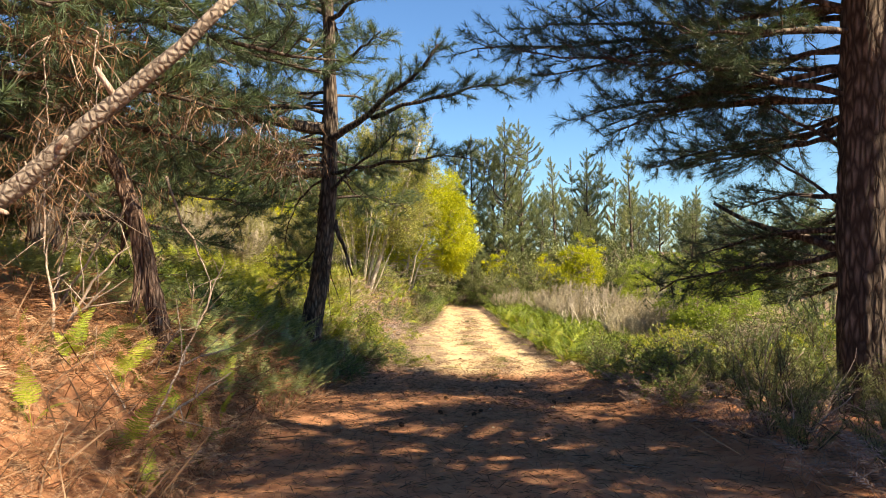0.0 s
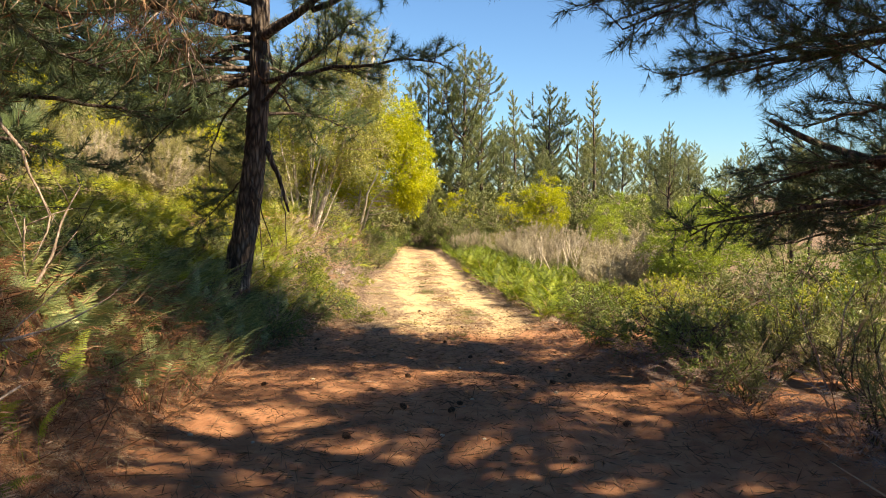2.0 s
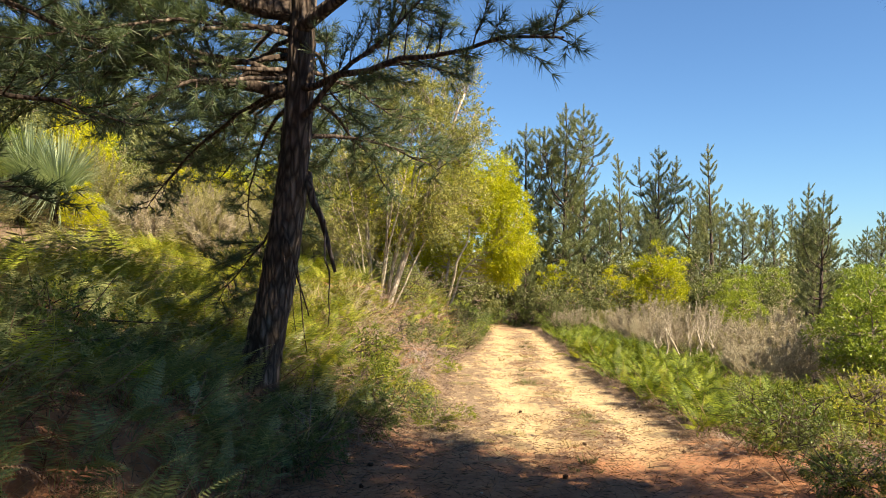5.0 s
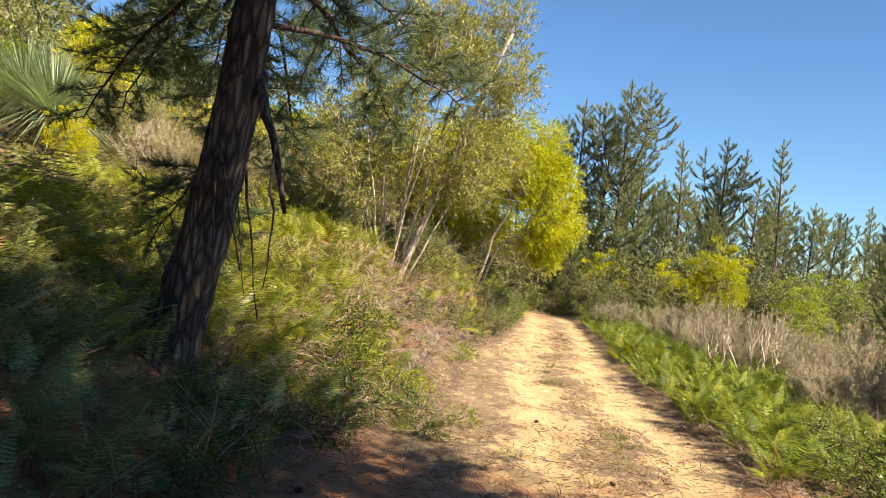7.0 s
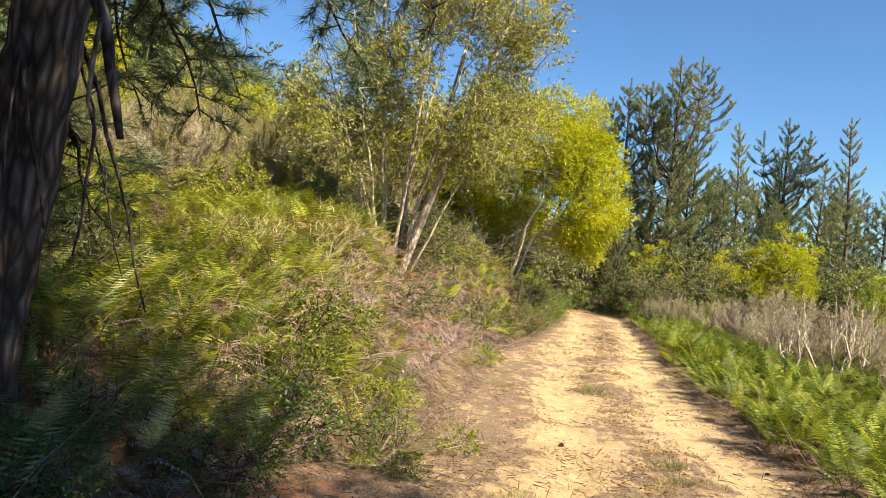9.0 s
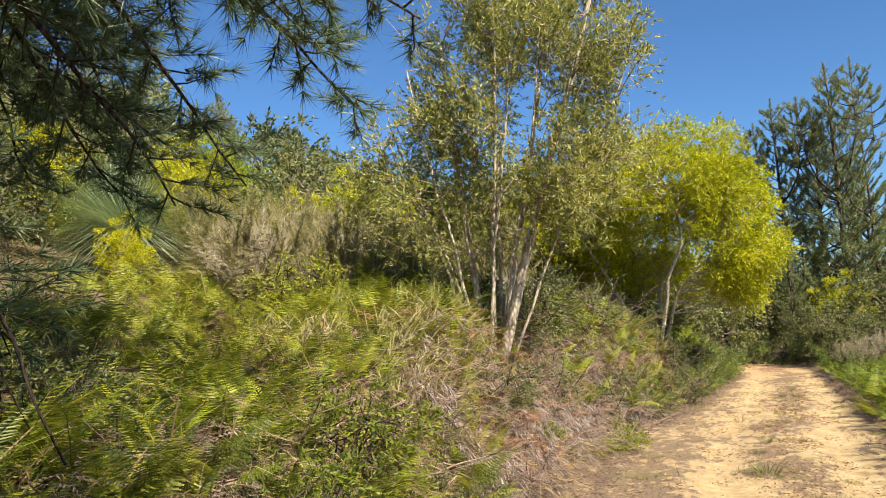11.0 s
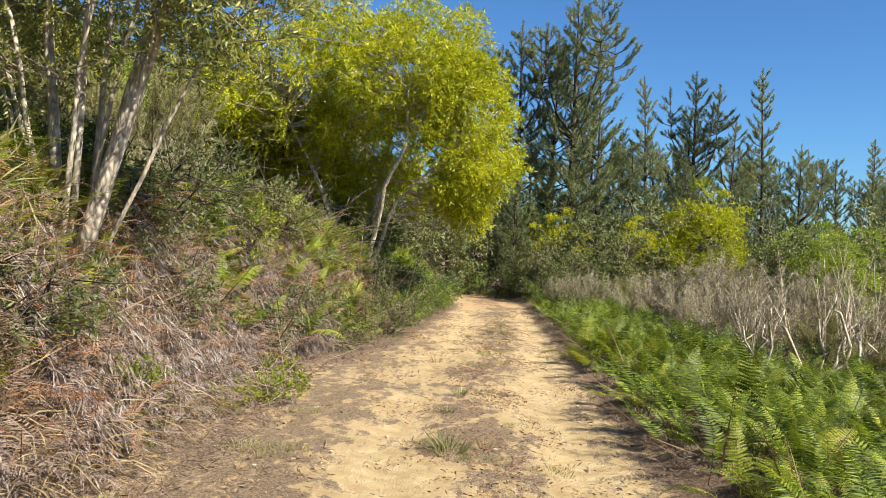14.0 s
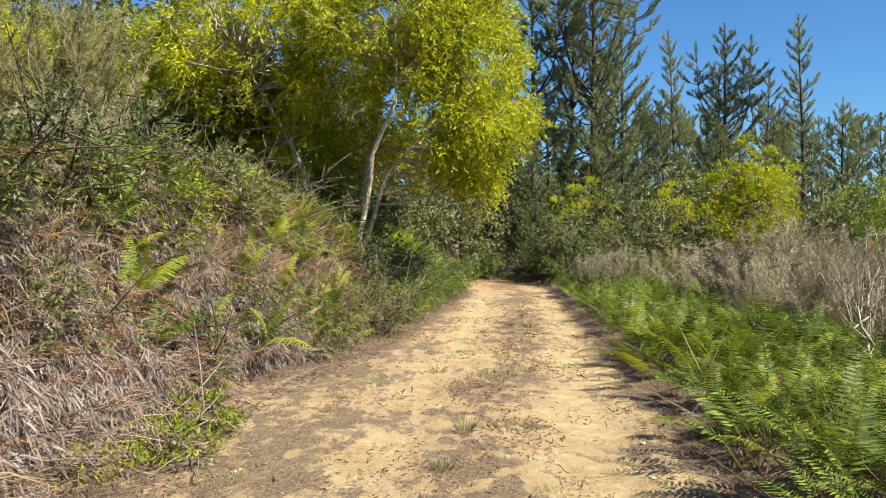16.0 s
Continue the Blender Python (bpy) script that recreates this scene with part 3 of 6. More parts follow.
for z0, end in ((3.4, (-7.0, 15.0, 3.0)), (3.0, (-5.3, 15.2, 2.5)), (3.8, (-4.4, 14.2, 3.1)), (4.9, (-3.4, 13.2, 4.9)), (3.4, (-2.4, 20.5, 3.0)), (3.0, (-1.8, 20.0, 2.2)), (3.1, (-3.3, 20.5, 1.9)), (3.5, (-4.9, 20.5, 2.7)), (4.4, (-6.0, 20.5, 3.8)),
                (3.5, (-5.5, 21.5, 2.6)), (4.2, (-3.2, 21.8, 3.5)), (4.0, (-4.4, 19.5, 3.4)), (4.6, (-5.6, 14.6, 3.9)), (3.5, (-4.8, 14.8, 2.8)), (3.0, (-3.9, 14.4, 2.3)), (4.6, (-6.9, 17.0, 4.4)), (3.6, (-5.9, 17.2, 3.1)),
                (3.1, (-4.7, 16.4, 2.6)), (4.2, (-7.5, 18.5, 3.7)), (3.3, (-7.0, 15.6, 2.4)), (2.6, (-0.9, 19.4, 2.5)), (3.0, (-1.4, 18.8, 3.2)), (2.9, (-5.4, 18.8, 1.9)), (4.8, (-1.0, 19.6, 4.8)), (5.0, (-4.6, 21.0, 4.9)), (4.6, (-7.4, 20.4, 4.6)), (2.8, (-4.2, 20.0, 1.9)), (3.2, (-5.8, 20.4, 2.1)), (2.7, (-3.2, 19.6, 1.6)), (3.4, (-6.4, 21.4, 3.2))):
    limbsA.append(((-2.6, 16.75, z0 + rng.uniform(-0.15, 0.5)), end, 0.034, 0.07))
for k in range(22):
    z = rng.uniform(4.8, 10.2)
    a = rng.uniform(0, 2 * math.pi)
    ln = rng.uniform(2.0, 3.6) * (1.25 - z / 14)
    limbsA.append(((-2.58, 16.75, z), (-2.58 + ln * math.cos(a), 16.75 + ln * math.sin(a), z + rng.uniform(0, 1.2)), 0.06, -0.03))
for e, z in (((-3.3, 18.2, 0.45), 1.6), ((-3.9, 18.0, 0.5), 1.6)):
    limbsA.append(((-2.66, 16.8, z), e, 0.022, 0.05))
bareA = [((-2.66, 16.85, 1.9), (-2.62, 18.1, -0.1), 0.02, 0.10), ((-2.66, 16.85, 1.7), (-2.75, 17.9, 0.1), 0.012, 0.08), ((-2.68, 16.75, 1.98), (-2.36, 16.72, 2.16), 0.065, 0.03), ((-2.37, 16.72, 2.18), (-1.98, 16.62, 0.98), 0.058, 0.05), ((-2.74, 16.7, 2.1), (-2.2, 16.4, 0.45), 0.02, 0.04), ((-2.1, 16.5, 1.6), (-1.95, 16.3, 0.35), 0.014, 0.02), ((-2.7, 16.7, 2.0), (-2.45, 16.3, 0.5), 0.014, 0.05)]
pineA = build_pine("pine_tree", "large dark pine leaning on the bank beside the track", trunkA, [0.24, 0.212, 0.188, 0.17, 0.155, 0.11, 0.05], limbsA, 17, 0.20, 0.0085, 30, 0.11, 0.85, bareA)

# The big pine on the other side, near the start
zR = h(5.6, 10.0)
trunkR = [(5.62, 10.0, zR), (5.6, 10.0, 2.5), (5.62, 10.02, 5.5), (5.6, 10.1, 11.0)]
limbsR = []
for e, z in (((1.2, 11.5, 4.6), 3.5), ((2.6, 12.6, 3.5), 3.4), ((3.2, 11.2, 5.4), 4.6), ((1.6, 13.4, 5.4), 4.6), ((4.3, 13.2, 2.9), 3.2), ((3.0, 9.6, 4.3), 4.4),
             ((5.6, 13.6, 3.4), 3.3), ((7.0, 12.5, 2.6), 3.0), ((2.2, 9.8, 5.6), 5.2), ((3.6, 7.4, 5.2), 5.2), ((2.0, 8.2, 6.4), 5.8), ((4.2, 12.4, 4.2), 3.9),
             ((4.7, 12.6, 1.0), 1.7), ((6.3, 13.2, 1.3), 1.9), ((3.6, 12.4, 0.95), 1.6), ((5.4, 14.0, 1.6), 2.1), ((4.75, 12.0, 2.15), 2.2), ((3.95, 12.0, 1.45), 1.8), ((4.4, 12.2, 1.05), 1.6), ((5.0, 12.2, 0.9), 1.4), ((5.6, 12.4, 0.7), 1.2), ((5.9, 12.0, 1.9), 2.2),
             # Mostly overhanging limbs added to throw shade on track and bank, the high ones unseen.
             ((3.7, 14.2, 3.0), 3.2), ((4.6, 14.4, 3.4), 3.4), ((5.2, 13.8, 4.4), 4.2), ((4.2, 15.2, 4.2), 4.0), ((3.0, 13.6, 3.7), 3.6), ((1.5, 12.0, 4.3), 4.4), ((0.5, 13.2, 5.0), 4.8), ((2.3, 12.6, 3.8), 4.0), ((3.1, 11.0, 4.0), 4.2), ((0.5, 12.0, 6.6), 6.0), ((1.0, 13.5, 7.0), 6.4), ((0.0, 10.8, 7.6), 6.8), ((3.4, 15.0, 5.0), 4.6), ((2.6, 14.4, 6.0), 5.4), ((1.6, 12.4, 6.2), 5.6), ((2.2, 11.2, 7.4), 6.6), ((2.0, 14.6, 8.0), 7.2), ((3.6, 14.8, 6.8), 6.2), ((0.8, 12.8, 8.4), 7.6)):
    limbsR.append(((5.6, 10.0, z), e, 0.048, rng.uniform(-0.04, 0.09)))
# Upper crown, largely above view, thickened so its shadow covers the left bank.
for k in range(46):
    z = rng.uniform(5.0, 11.0)
    a = rng.uniform(0, 2 * math.pi)
    ln = rng.uniform(2.4, 4.6) * (1.35 - z / 16)
    limbsR.append(((5.6, 10.0, z), (5.6 + ln * math.cos(a), 10 + ln * math.sin(a), z + rng.uniform(0, 1.0)), 0.06, -0.03))
# Extra unseen limbs high over the track, added only to shade bank and start.
for k in range(11):
    e = (rng.uniform(0.6, 4.6), rng.uniform(5.0, 12.0), rng.uniform(7.2, 9.8))
    limbsR.append(((5.6, 10.0, e[2] - rng.uniform(0.2, 1.4)), e, 0.06, 0.03))
# More unseen limbs on the far side, shading the bank's foot.
for k in range(11):
    a, z = rng.uniform(-0.3, 1.9), rng.uniform(5.4, 8.6)
    ln = rng.uniform(2.8, 4.6)
    limbsR.append(((5.6, 10.0, z - 0.5), (5.6 + ln * math.cos(a), 10 + ln * math.sin(a), z), 0.06, 0.02))
bareR = [((5.6, 10.2, 1.45), (4.31, 11.9, 2.26), 0.075, -0.02), ((5.5, 10.2, 2.0), (4.6, 11.3, 3.1), 0.03, 0.0), ((5.6, 10.2, 2.7), (4.5, 11.5, 3.9), 0.035, 0.04)]
pineR = build_pine("pine_tree", "old thick-trunked pine with furrowed bark and drooping limbs", trunkR, [0.40, 0.36, 0.30, 0.05], limbsR, 15, 0.20, 0.0068, 36, 0.13, 1.1, bareR)

# The pines over the start of the walk, on the bank
zL = h(-5.6, 7.0)
trunkL = [(-5.6, 7.0, zL), (-5.5, 7.1, 3.0), (-5.4, 7.2, 6.0), (-5.4, 7.2, 11.0)]
limbsL = []
for e, z in (((-2.6, 5.2, 3.2), 3.4), ((-1.6, 6.6, 3.7), 3.8), ((-1.2, 8.6, 3.6), 3.8), ((-2.6, 9.4, 2.7), 3.2), ((-3.2, 11.5, 2.6), 3.2), ((-1.6, 10.6, 4.0), 4.0), ((-3.2, 4.6, 2.4), 2.4),
             ((-4.4, 11.0, 3.4), 3.8), ((-5.6, 11.8, 2.6), 3.0), ((-0.6, 7.4, 4.6), 4.6), ((-2.4, 4.4, 4.4), 4.4), ((-3.4, 8.2, 3.6), 3.6), ((-5.0, 4.6, 1.9), 2.2), ((-3.7, 5.0, 1.6), 2.1),
             ((-3.0, 6.4, 3.3), 3.2), ((-2.2, 7.8, 3.0), 3.2), ((-2.6, 10.4, 3.4), 3.6), ((-3.6, 10.0, 2.2), 2.8), ((-4.2, 12.2, 3.0), 3.4), ((-1.8, 9.4, 4.6), 4.4), ((-2.8, 6.0, 4.2), 4.2), ((-4.2, 5.2, 3.0), 3.0), ((-3.2, 8.8, 4.4), 4.2), ((-2.4, 11.4, 4.4), 4.4), ((-4.6, 9.4, 2.0), 2.4), ((-3.4, 12.6, 3.8), 4.0), ((-1.4, 7.0, 5.2), 5.0), ((-2.0, 5.4, 5.2), 5.0)):
    limbsL.append(((-5.4, 7.1, z), e, 0.06, 0.05))
for k in range(26):
    z = rng.uniform(4.2, 10.8)
    a = rng.uniform(0, 2 * math.pi)
    ln = rng.uniform(2.2, 4.2) * (1.3 - z / 16)
    limbsL.append(((-5.4, 7.1, z), (-5.4 + ln * math.cos(a), 7.1 + ln * math.sin(a), z + rng.uniform(0, 1.0)), 0.06, -0.03))
pineL = build_pine("pine_tree", "shady pine on the bank with foliage hanging over the track", trunkL, [0.28, 0.24, 0.2, 0.05], limbsL, 14, 0.20, 0.0085, 26, 0.12, 0.9)
# Added copies: left ones fill the canopy, the right one shades the track unseen.
for x, y, rz in ((-6.6, 12.6, 70), (-8.4, 9.0, 160), (7.3, 3.6, 200)):
    src = pineR if x > 0 else pineL
    c = copy_thing(src, pose(x, y, h(x, y) - 0.05, 0, 0, rz))
    c["label"] = "dark pine copy added for fill and shade"

# Far pines: a few kinds, copied; those at negative y are unseen, added for shade
kinds = [far_pine("slender pine with a bare lower trunk", 11.5, 2.3, 0.42, 1, 0.5), far_pine("broad bushy pine with several upright leaders", 11.5, 5.0, 0.06, 5, 0.5),
         far_pine("grey-green pine with many upright tips", 10.5, 3.4, 0.22, 4, 0.5), far_pine("bushy young pine, full to the ground", 9.5, 4.2, 0.05, 2, 0.45)]
SPOTS = [(4.2, 50, 12.0, 1), (1.9, 50, 10.8, 2), (6.8, 51, 6.6, 3), (8.6, 56, 10.8, 0), (11.5, 60, 11.9, 2), (13.8, 62, 9.8, 3), (14.5, 58, 11.8, 0), (17.7, 62, 9.0, 1),
         (20.6, 64, 8.6, 3), (18.2, 55, 8.2, 0), (13.9, 42, 7.2, 0), (13.4, 40, 5.6, 2), (11.0, 34, 5.8, 2), (0.9, 60, 9.7, 2), (22.6, 60, 6.4, 3), (11.0, 66, 9.5, 1), (16.0, 68, 9.5, 3),
         (6.4, 62, 9.5, 3), (3.0, 56, 8.5, 3), (-1.0, 54, 8.8, 3), (-2.6, 49, 6.5, 3), (-5.0, 52, 8.0, 1), (9.6, 53, 6.0, 3), (12.0, 54, 5.6, 3), (24.5, 66, 8.0, 1), (28, 64, 7.5, 3), (32, 60, 7.5, 2), (26, 52, 6.5, 3), (21, 46, 6.0, 3), (5.6, 57, 8.0, 2),
         (19.5, 38, 6.5, 0), (16, 33, 6.0, 2), (20, 28, 7, 3), (-25, 60, 10, 2), (-22.5, 61, 10, 0), (-30, 60, 11, 2), (-18, 56, 9, 3), (-13, 54, 9, 3), (-27, 50, 9, 1), (-9, 58, 9, 1), (36, 70, 9, 1), (42, 62, 9, 3), (24, 20, 9, 1), (22, 12, 9, 3), (26, 40, 8, 3),
         (-24, 34, 8, 1), (-20, 20, 9, 3), (-16, 10, 9, 1), (14, -4, 10, 1), (-14, -6, 10, 3), (2, -14, 11, 1), (1.8, 47.5, 4.5, 3), (0.2, 51.5, 6.0, 3), (9.0, 70, 10.5, 1), (13.5, 72, 10.0, 3), (18.5, 74, 10.5, 1), (22.5, 72, 9.5, 3), (27.0, 74, 9.5, 1), (31.0, 70, 9.0, 3), (7.6, 58.5, 7.0, 3), (10.2, 58, 7.0, 3), (12.8, 66, 8.0, 3), (15.6, 60, 6.6, 3), (17.0, 66, 8.0, 2), (20.0, 58, 6.5, 3), (24.0, 58, 7.0, 2), (3.2, 52, 10.6, 3), (5.4, 51.5, 9.4, 3), (11.4, 61.5, 10.2, 3)]
base_h = (11.5, 11.5, 10.5, 9.5)
used = set()
for x, y, tall, k in SPOTS:
    f = tall / base_h[k]
    fw = f * (1.15 if k else 1.0)
    m = pose(x, y, h(x, y) - 0.05, rng.normal() * 1.5, rng.normal() * 1.5, rng.uniform(0, 360)) @ Matrix.Diagonal((fw, fw, f, 1))
    if k in used:
        c = copy_thing(kinds[k], m)
        c.matrix_basis = m
    else:
        used.add(k)
        kinds[k].matrix_basis = m

# Eucalypt-like tree with several pale stems on the bank
eb = (-2.72, 25.45, h(-2.72, 25.45))
stemsE = []
for (dx, dy), (tx, ty, tz), r in (((-0.12, 0.1), (-0.5, 0.2, 4.9), 0.062), ((0.14, -0.1), (1.75, -0.1, 5.2), 0.085), ((0.1, 0.1), (0.95, 0.5, 5.6), 0.045), ((-0.1, -0.1), (-1.5, 0.4, 4.0), 0.028),
                                  ((0.02, 0.0), (0.4, -0.6, 5.2), 0.036), ((0.2, 0.0), (1.5, -0.5, 4.0), 0.022), ((-0.1, 0.0), (-0.9, -0.5, 4.2), 0.03), ((0.1, -0.06), (1.25, -0.3, 4.8), 0.025),
                                  ((-0.2, 0.05), (-1.2, -0.2, 3.4), 0.026), ((0.05, 0.12), (0.1, 0.6, 5.0), 0.036), ((0.24, 0.06), (2.0, 0.3, 4.2), 0.022), ((0.0, -0.12), (0.75, -0.7, 4.2), 0.03)):
    stemsE.append(([(dx, dy, -0.2), (dx + tx * 0.34, dy + ty * 0.34, tz * 0.33), (dx + tx * 0.72, dy + ty * 0.7, tz * 0.68), (dx + tx, dy + ty, tz)], r))
EO = np.array(eb)
cE, rE = lumps([(np.array(c) - EO, r) for c, r in (((-1.9, 25.5, 3.5), (1.6, 1.4, 2.2)), ((-0.85, 25.5, 4.4), (0.8, 0.8, 1.3)), ((-3.6, 25.6, 2.7), (1.25, 1.2, 1.4)), ((-1.9, 25.6, 5.4), (1.2, 1.0, 1.1)), ((-2.9, 25.7, 4.2), (1.0, 1.0, 1.4)), ((-1.2, 25.4, 2.4), (0.9, 0.9, 0.9)))], 260, 0.16, 0.36)
keep = cE[:, 2] > 1.5
cE, rE = cE[keep], rE[keep]
broadleaf("eucalypt_tree", "slim tree with many pale stems and small grey-green leaves", eb, stemsE, cE, rE, 370, 0.085, 0.019, BARK_PALE, EUC, stem_r=0.026, fine=TWIG_PALE, hang=-0.55, squash=1.5, shell=0.1)

# Yellow-green wattle leaning over the track
wb = (-1.75, 35.3, h(-1.75, 35.3))
wz = wb[2]
stemsW = [([(0, 0, -0.2), (0.35, -0.2, 1.1), (0.55, -0.5, 1.9), (0.95, -0.6, 2.6), (0.85, -0.2, 3.4), (0.75, 0.3, 4.6)], 0.06), ([(0.1, 0, -0.2), (0.6, -0.1, 1.3), (1.9, -0.2, 2.6)], 0.05), ([(-0.3, 0.3, -0.2), (-1.2, 0.6, 2.0), (-2.2, 0.6, 4.0)], 0.07), ([(-0.2, 0.6, -0.2), (0.2, 1.2, 2.4), (0.5, 1.4, 4.4)], 0.07)]
WO = np.array(wb)
shapesW = [(np.array(c) - WO, r) for c, r in (((-1.0, 35.5, 3.6), (1.9, 1.7, 1.5)), ((0.35, 35.5, 2.2), (1.15, 1.4, 1.9)), ((-3.5, 35.6, 3.4), (1.8, 1.6, 1.4)), ((-0.4, 35.8, 4.4), (1.1, 1.2, 0.9)), ((-2.4, 36.0, 4.5), (1.5, 1.3, 0.9)), ((0.3, 35.6, 1.35), (0.7, 0.9, 0.75)), ((-2.3, 37.0, 2.5), (2.4, 1.5, 2.0)), ((-5.0, 35.8, 3.2), (1.1, 1.3, 0.9)), ((0.2, 35.2, 3.1), (0.9, 1.0, 0.9)), ((0.45, 35.0, 1.7), (0.8, 0.9, 0.9)), ((-3.6, 36.8, 1.9), (1.4, 0.9, 1.1)))]
cW, rW = lumps(shapesW, 450, 0.24, 0.44)
broadleaf("wattle_tree", "golden yellow-green wattle with pale twisted stem", wb, stemsW, cW, rW, 390, 0.11, 0.026, BARK_PALE, WATTLE, stem_r=0.05, hang=0.3, shell=0.55)


def small_wattle(label, at, w, tall, n, leaf, group="young wattles"):
    shapes = [((0, 0, tall * 0.6), (w * 0.42, w * 0.42, tall * 0.3)), ((w * 0.22, 0, tall * 0.42), (w * 0.3, w * 0.3, tall * 0.25)), ((-w * 0.2, 0.1, tall * 0.4), (w * 0.3, w * 0.3, tall * 0.28)), ((w * 0.05, 0, tall * 0.82), (w * 0.22, w * 0.22, tall * 0.17))]
    c, r = lumps(shapes, n, 0.16, 0.40)
    c = c + rng.normal(size=c.shape) * 0.16
    st = [([(0, 0, -0.2), (0.05, 0, tall * 0.4), (0.1, 0, tall * 0.85)], 0.045), ([(0.1, 0, -0.2), (0.3, 0.1, tall * 0.35), (0.6, 0.1, tall * 0.7)], 0.03)]
    return broadleaf("wattle_tree", label, at, st, c, r, 300, 0.11, 0.032, TWIG_PALE, leaf, group=group, shell=0.4, hang=-0.3)


ws = small_wattle("bright yellow young wattle beyond the heath", (8.2, 45, h(8.2, 45)), 2.8, 4.4, 80, WATTLE)
wg = small_wattle("light green wattle thicket", (13.2, 48, h(13.2, 48)), 3.4, 3.6, 60, WATTLE_GREEN)
for src, x, y, f, rz in ((wg, 11.6, 47, 0.85, 40), (wg, 15.2, 49, 1.0, 100), (wg, 17.5, 46, 1.0, 200), (wg, 10.2, 40, 0.75, 300), (wg, 8.2, 24.5, 0.75, 120), (wg, 10.0, 27, 0.9, 20), (ws, 6.3, 47, 0.7, 90), (ws, 3.6, 47.5, 0.75, 160), (wg, 20, 50, 1.1, 10),
                         (ws, -9.5, 33.5, 0.9, 60), (ws, -7.6, 33.4, 0.8, 110), (ws, -10.6, 32.4, 0.7, 10), (wg, 13.0, 22.0, 0.9, 40), (wg, 16.0, 26.0, 1.0, 140), (wg, 12.4, 17.6, 0.8, 240), (wg, 18.5, 21.0, 1.1, 340), (ws, -14.5, 33, 1.0, 160), (ws, -13.6, 31.4, 0.9, 260), (wg, -15.8, 30.4, 0.8, 20), (ws, -17.5, 30.0, 0.9, 140), (wg, -19.5, 27.5, 1.0, 70), (wg, -8.5, 36, 1.1, 30), (wg, -16, 36, 1.3, 110), (wg, -12, 40, 1.2, 210), (ws, -10.3, 26.0, 0.35, 200)):
    m = pose(x, y, h(x, y), 0, 0, rz) @ Matrix.Diagonal((f, f, f, 1))
    copy_thing(src, m).matrix_basis = m

# Dull scrub trees on the hill
cH, rH = lumps([((0, 0, 2.6), (1.6, 1.6, 1.3)), ((1.0, 0.2, 1.7), (1.2, 1.2, 1.0)), ((-0.9, 0, 1.8), (1.2, 1.2, 1.1))], 70, 0.25, 0.5)
hb = (-9.5, 37.5)
scrub = broadleaf("scrub_tree", "olive scrub tree with tangled grey branches", (*hb, h(*hb)), [([(0, 0, -0.2), (0.2, 0, 1.2), (0.5, 0, 2.6)], 0.06), ([(0, 0.1, -0.2), (-0.4, 0, 1.2), (-1.0, 0, 2.4)], 0.05)], cH, rH, 110, 0.17, 0.06, TWIG_PALE, SHRUB_BACK, group="hill scrub", shell=0.1)
for x, y, f, rz in ((-12.5, 36, 1.2, 150), (-17, 40, 1.5, 200), (-14, 45, 1.6, 250), (-8, 42, 1.5, 300), (-20, 46, 1.8, 20), (-4.6, 37.6, 1.0, 80), (-3.6, 40.5, 1.0, 130), (-2.2, 43.5, 0.9, 190), (-10, 48, 1.6, 10), (-6, 47, 1.4, 60),
                    (-19, 29, 1.5, 110), (-17, 25, 1.3, 160), (-15, 18, 1.3, 310), (-11.5, 20, 1.0, 260), (-9.5, 13, 0.9, 30), (4.6, 46.5, 0.8, 0), (2.9, 45.6, 0.55, 70), (6.0, 44.6, 0.7, 20), (8.6, 49, 1.0, 120), (10.6, 45.6, 0.8, 220), (12.4, 44.0, 0.7, 320), (14.6, 45.5, 0.8, 70), (6.9, 50, 1.1, 170), (4.0, 44.2, 0.45, 10),
                    (-1.2, 46.5, 0.9, 210), (0.6, 49.0, 1.0, 330), (2.2, 52.0, 1.2, 90), (-3.0, 50, 1.3, 30), (11.5, 50, 1.2, 0), (16.5, 51, 1.2, 180), (19.5, 53, 1.2, 240), (-13.5, 24, 0.8, 40), (-10.5, 17, 0.8, 90), (-16.5, 31, 1.1, 15), (-18.5, 33.5, 1.4, 95), (-21, 31, 1.5, 185), (-22, 37, 1.7, 275), (-15.5, 27.0, 0.8, 35), (-25, 33, 1.8, 125), (-18, 21.5, 1.2, 215), (-24, 26, 1.6, 305), (-12.0, 33.5, 0.8, 60), (-28, 40, 2, 5), (-5.6, 38.6, 1.1, 200), (-4.0, 39.0, 0.9, 20), (-6.8, 39.5, 1.3, 100), (-2.6, 41.0, 0.8, 250)):
    m = pose(x, y, h(x, y), 0, 0, rz) @ Matrix.Diagonal((f, f, f, 1))
    copy_thing(scrub, m).matrix_basis = m


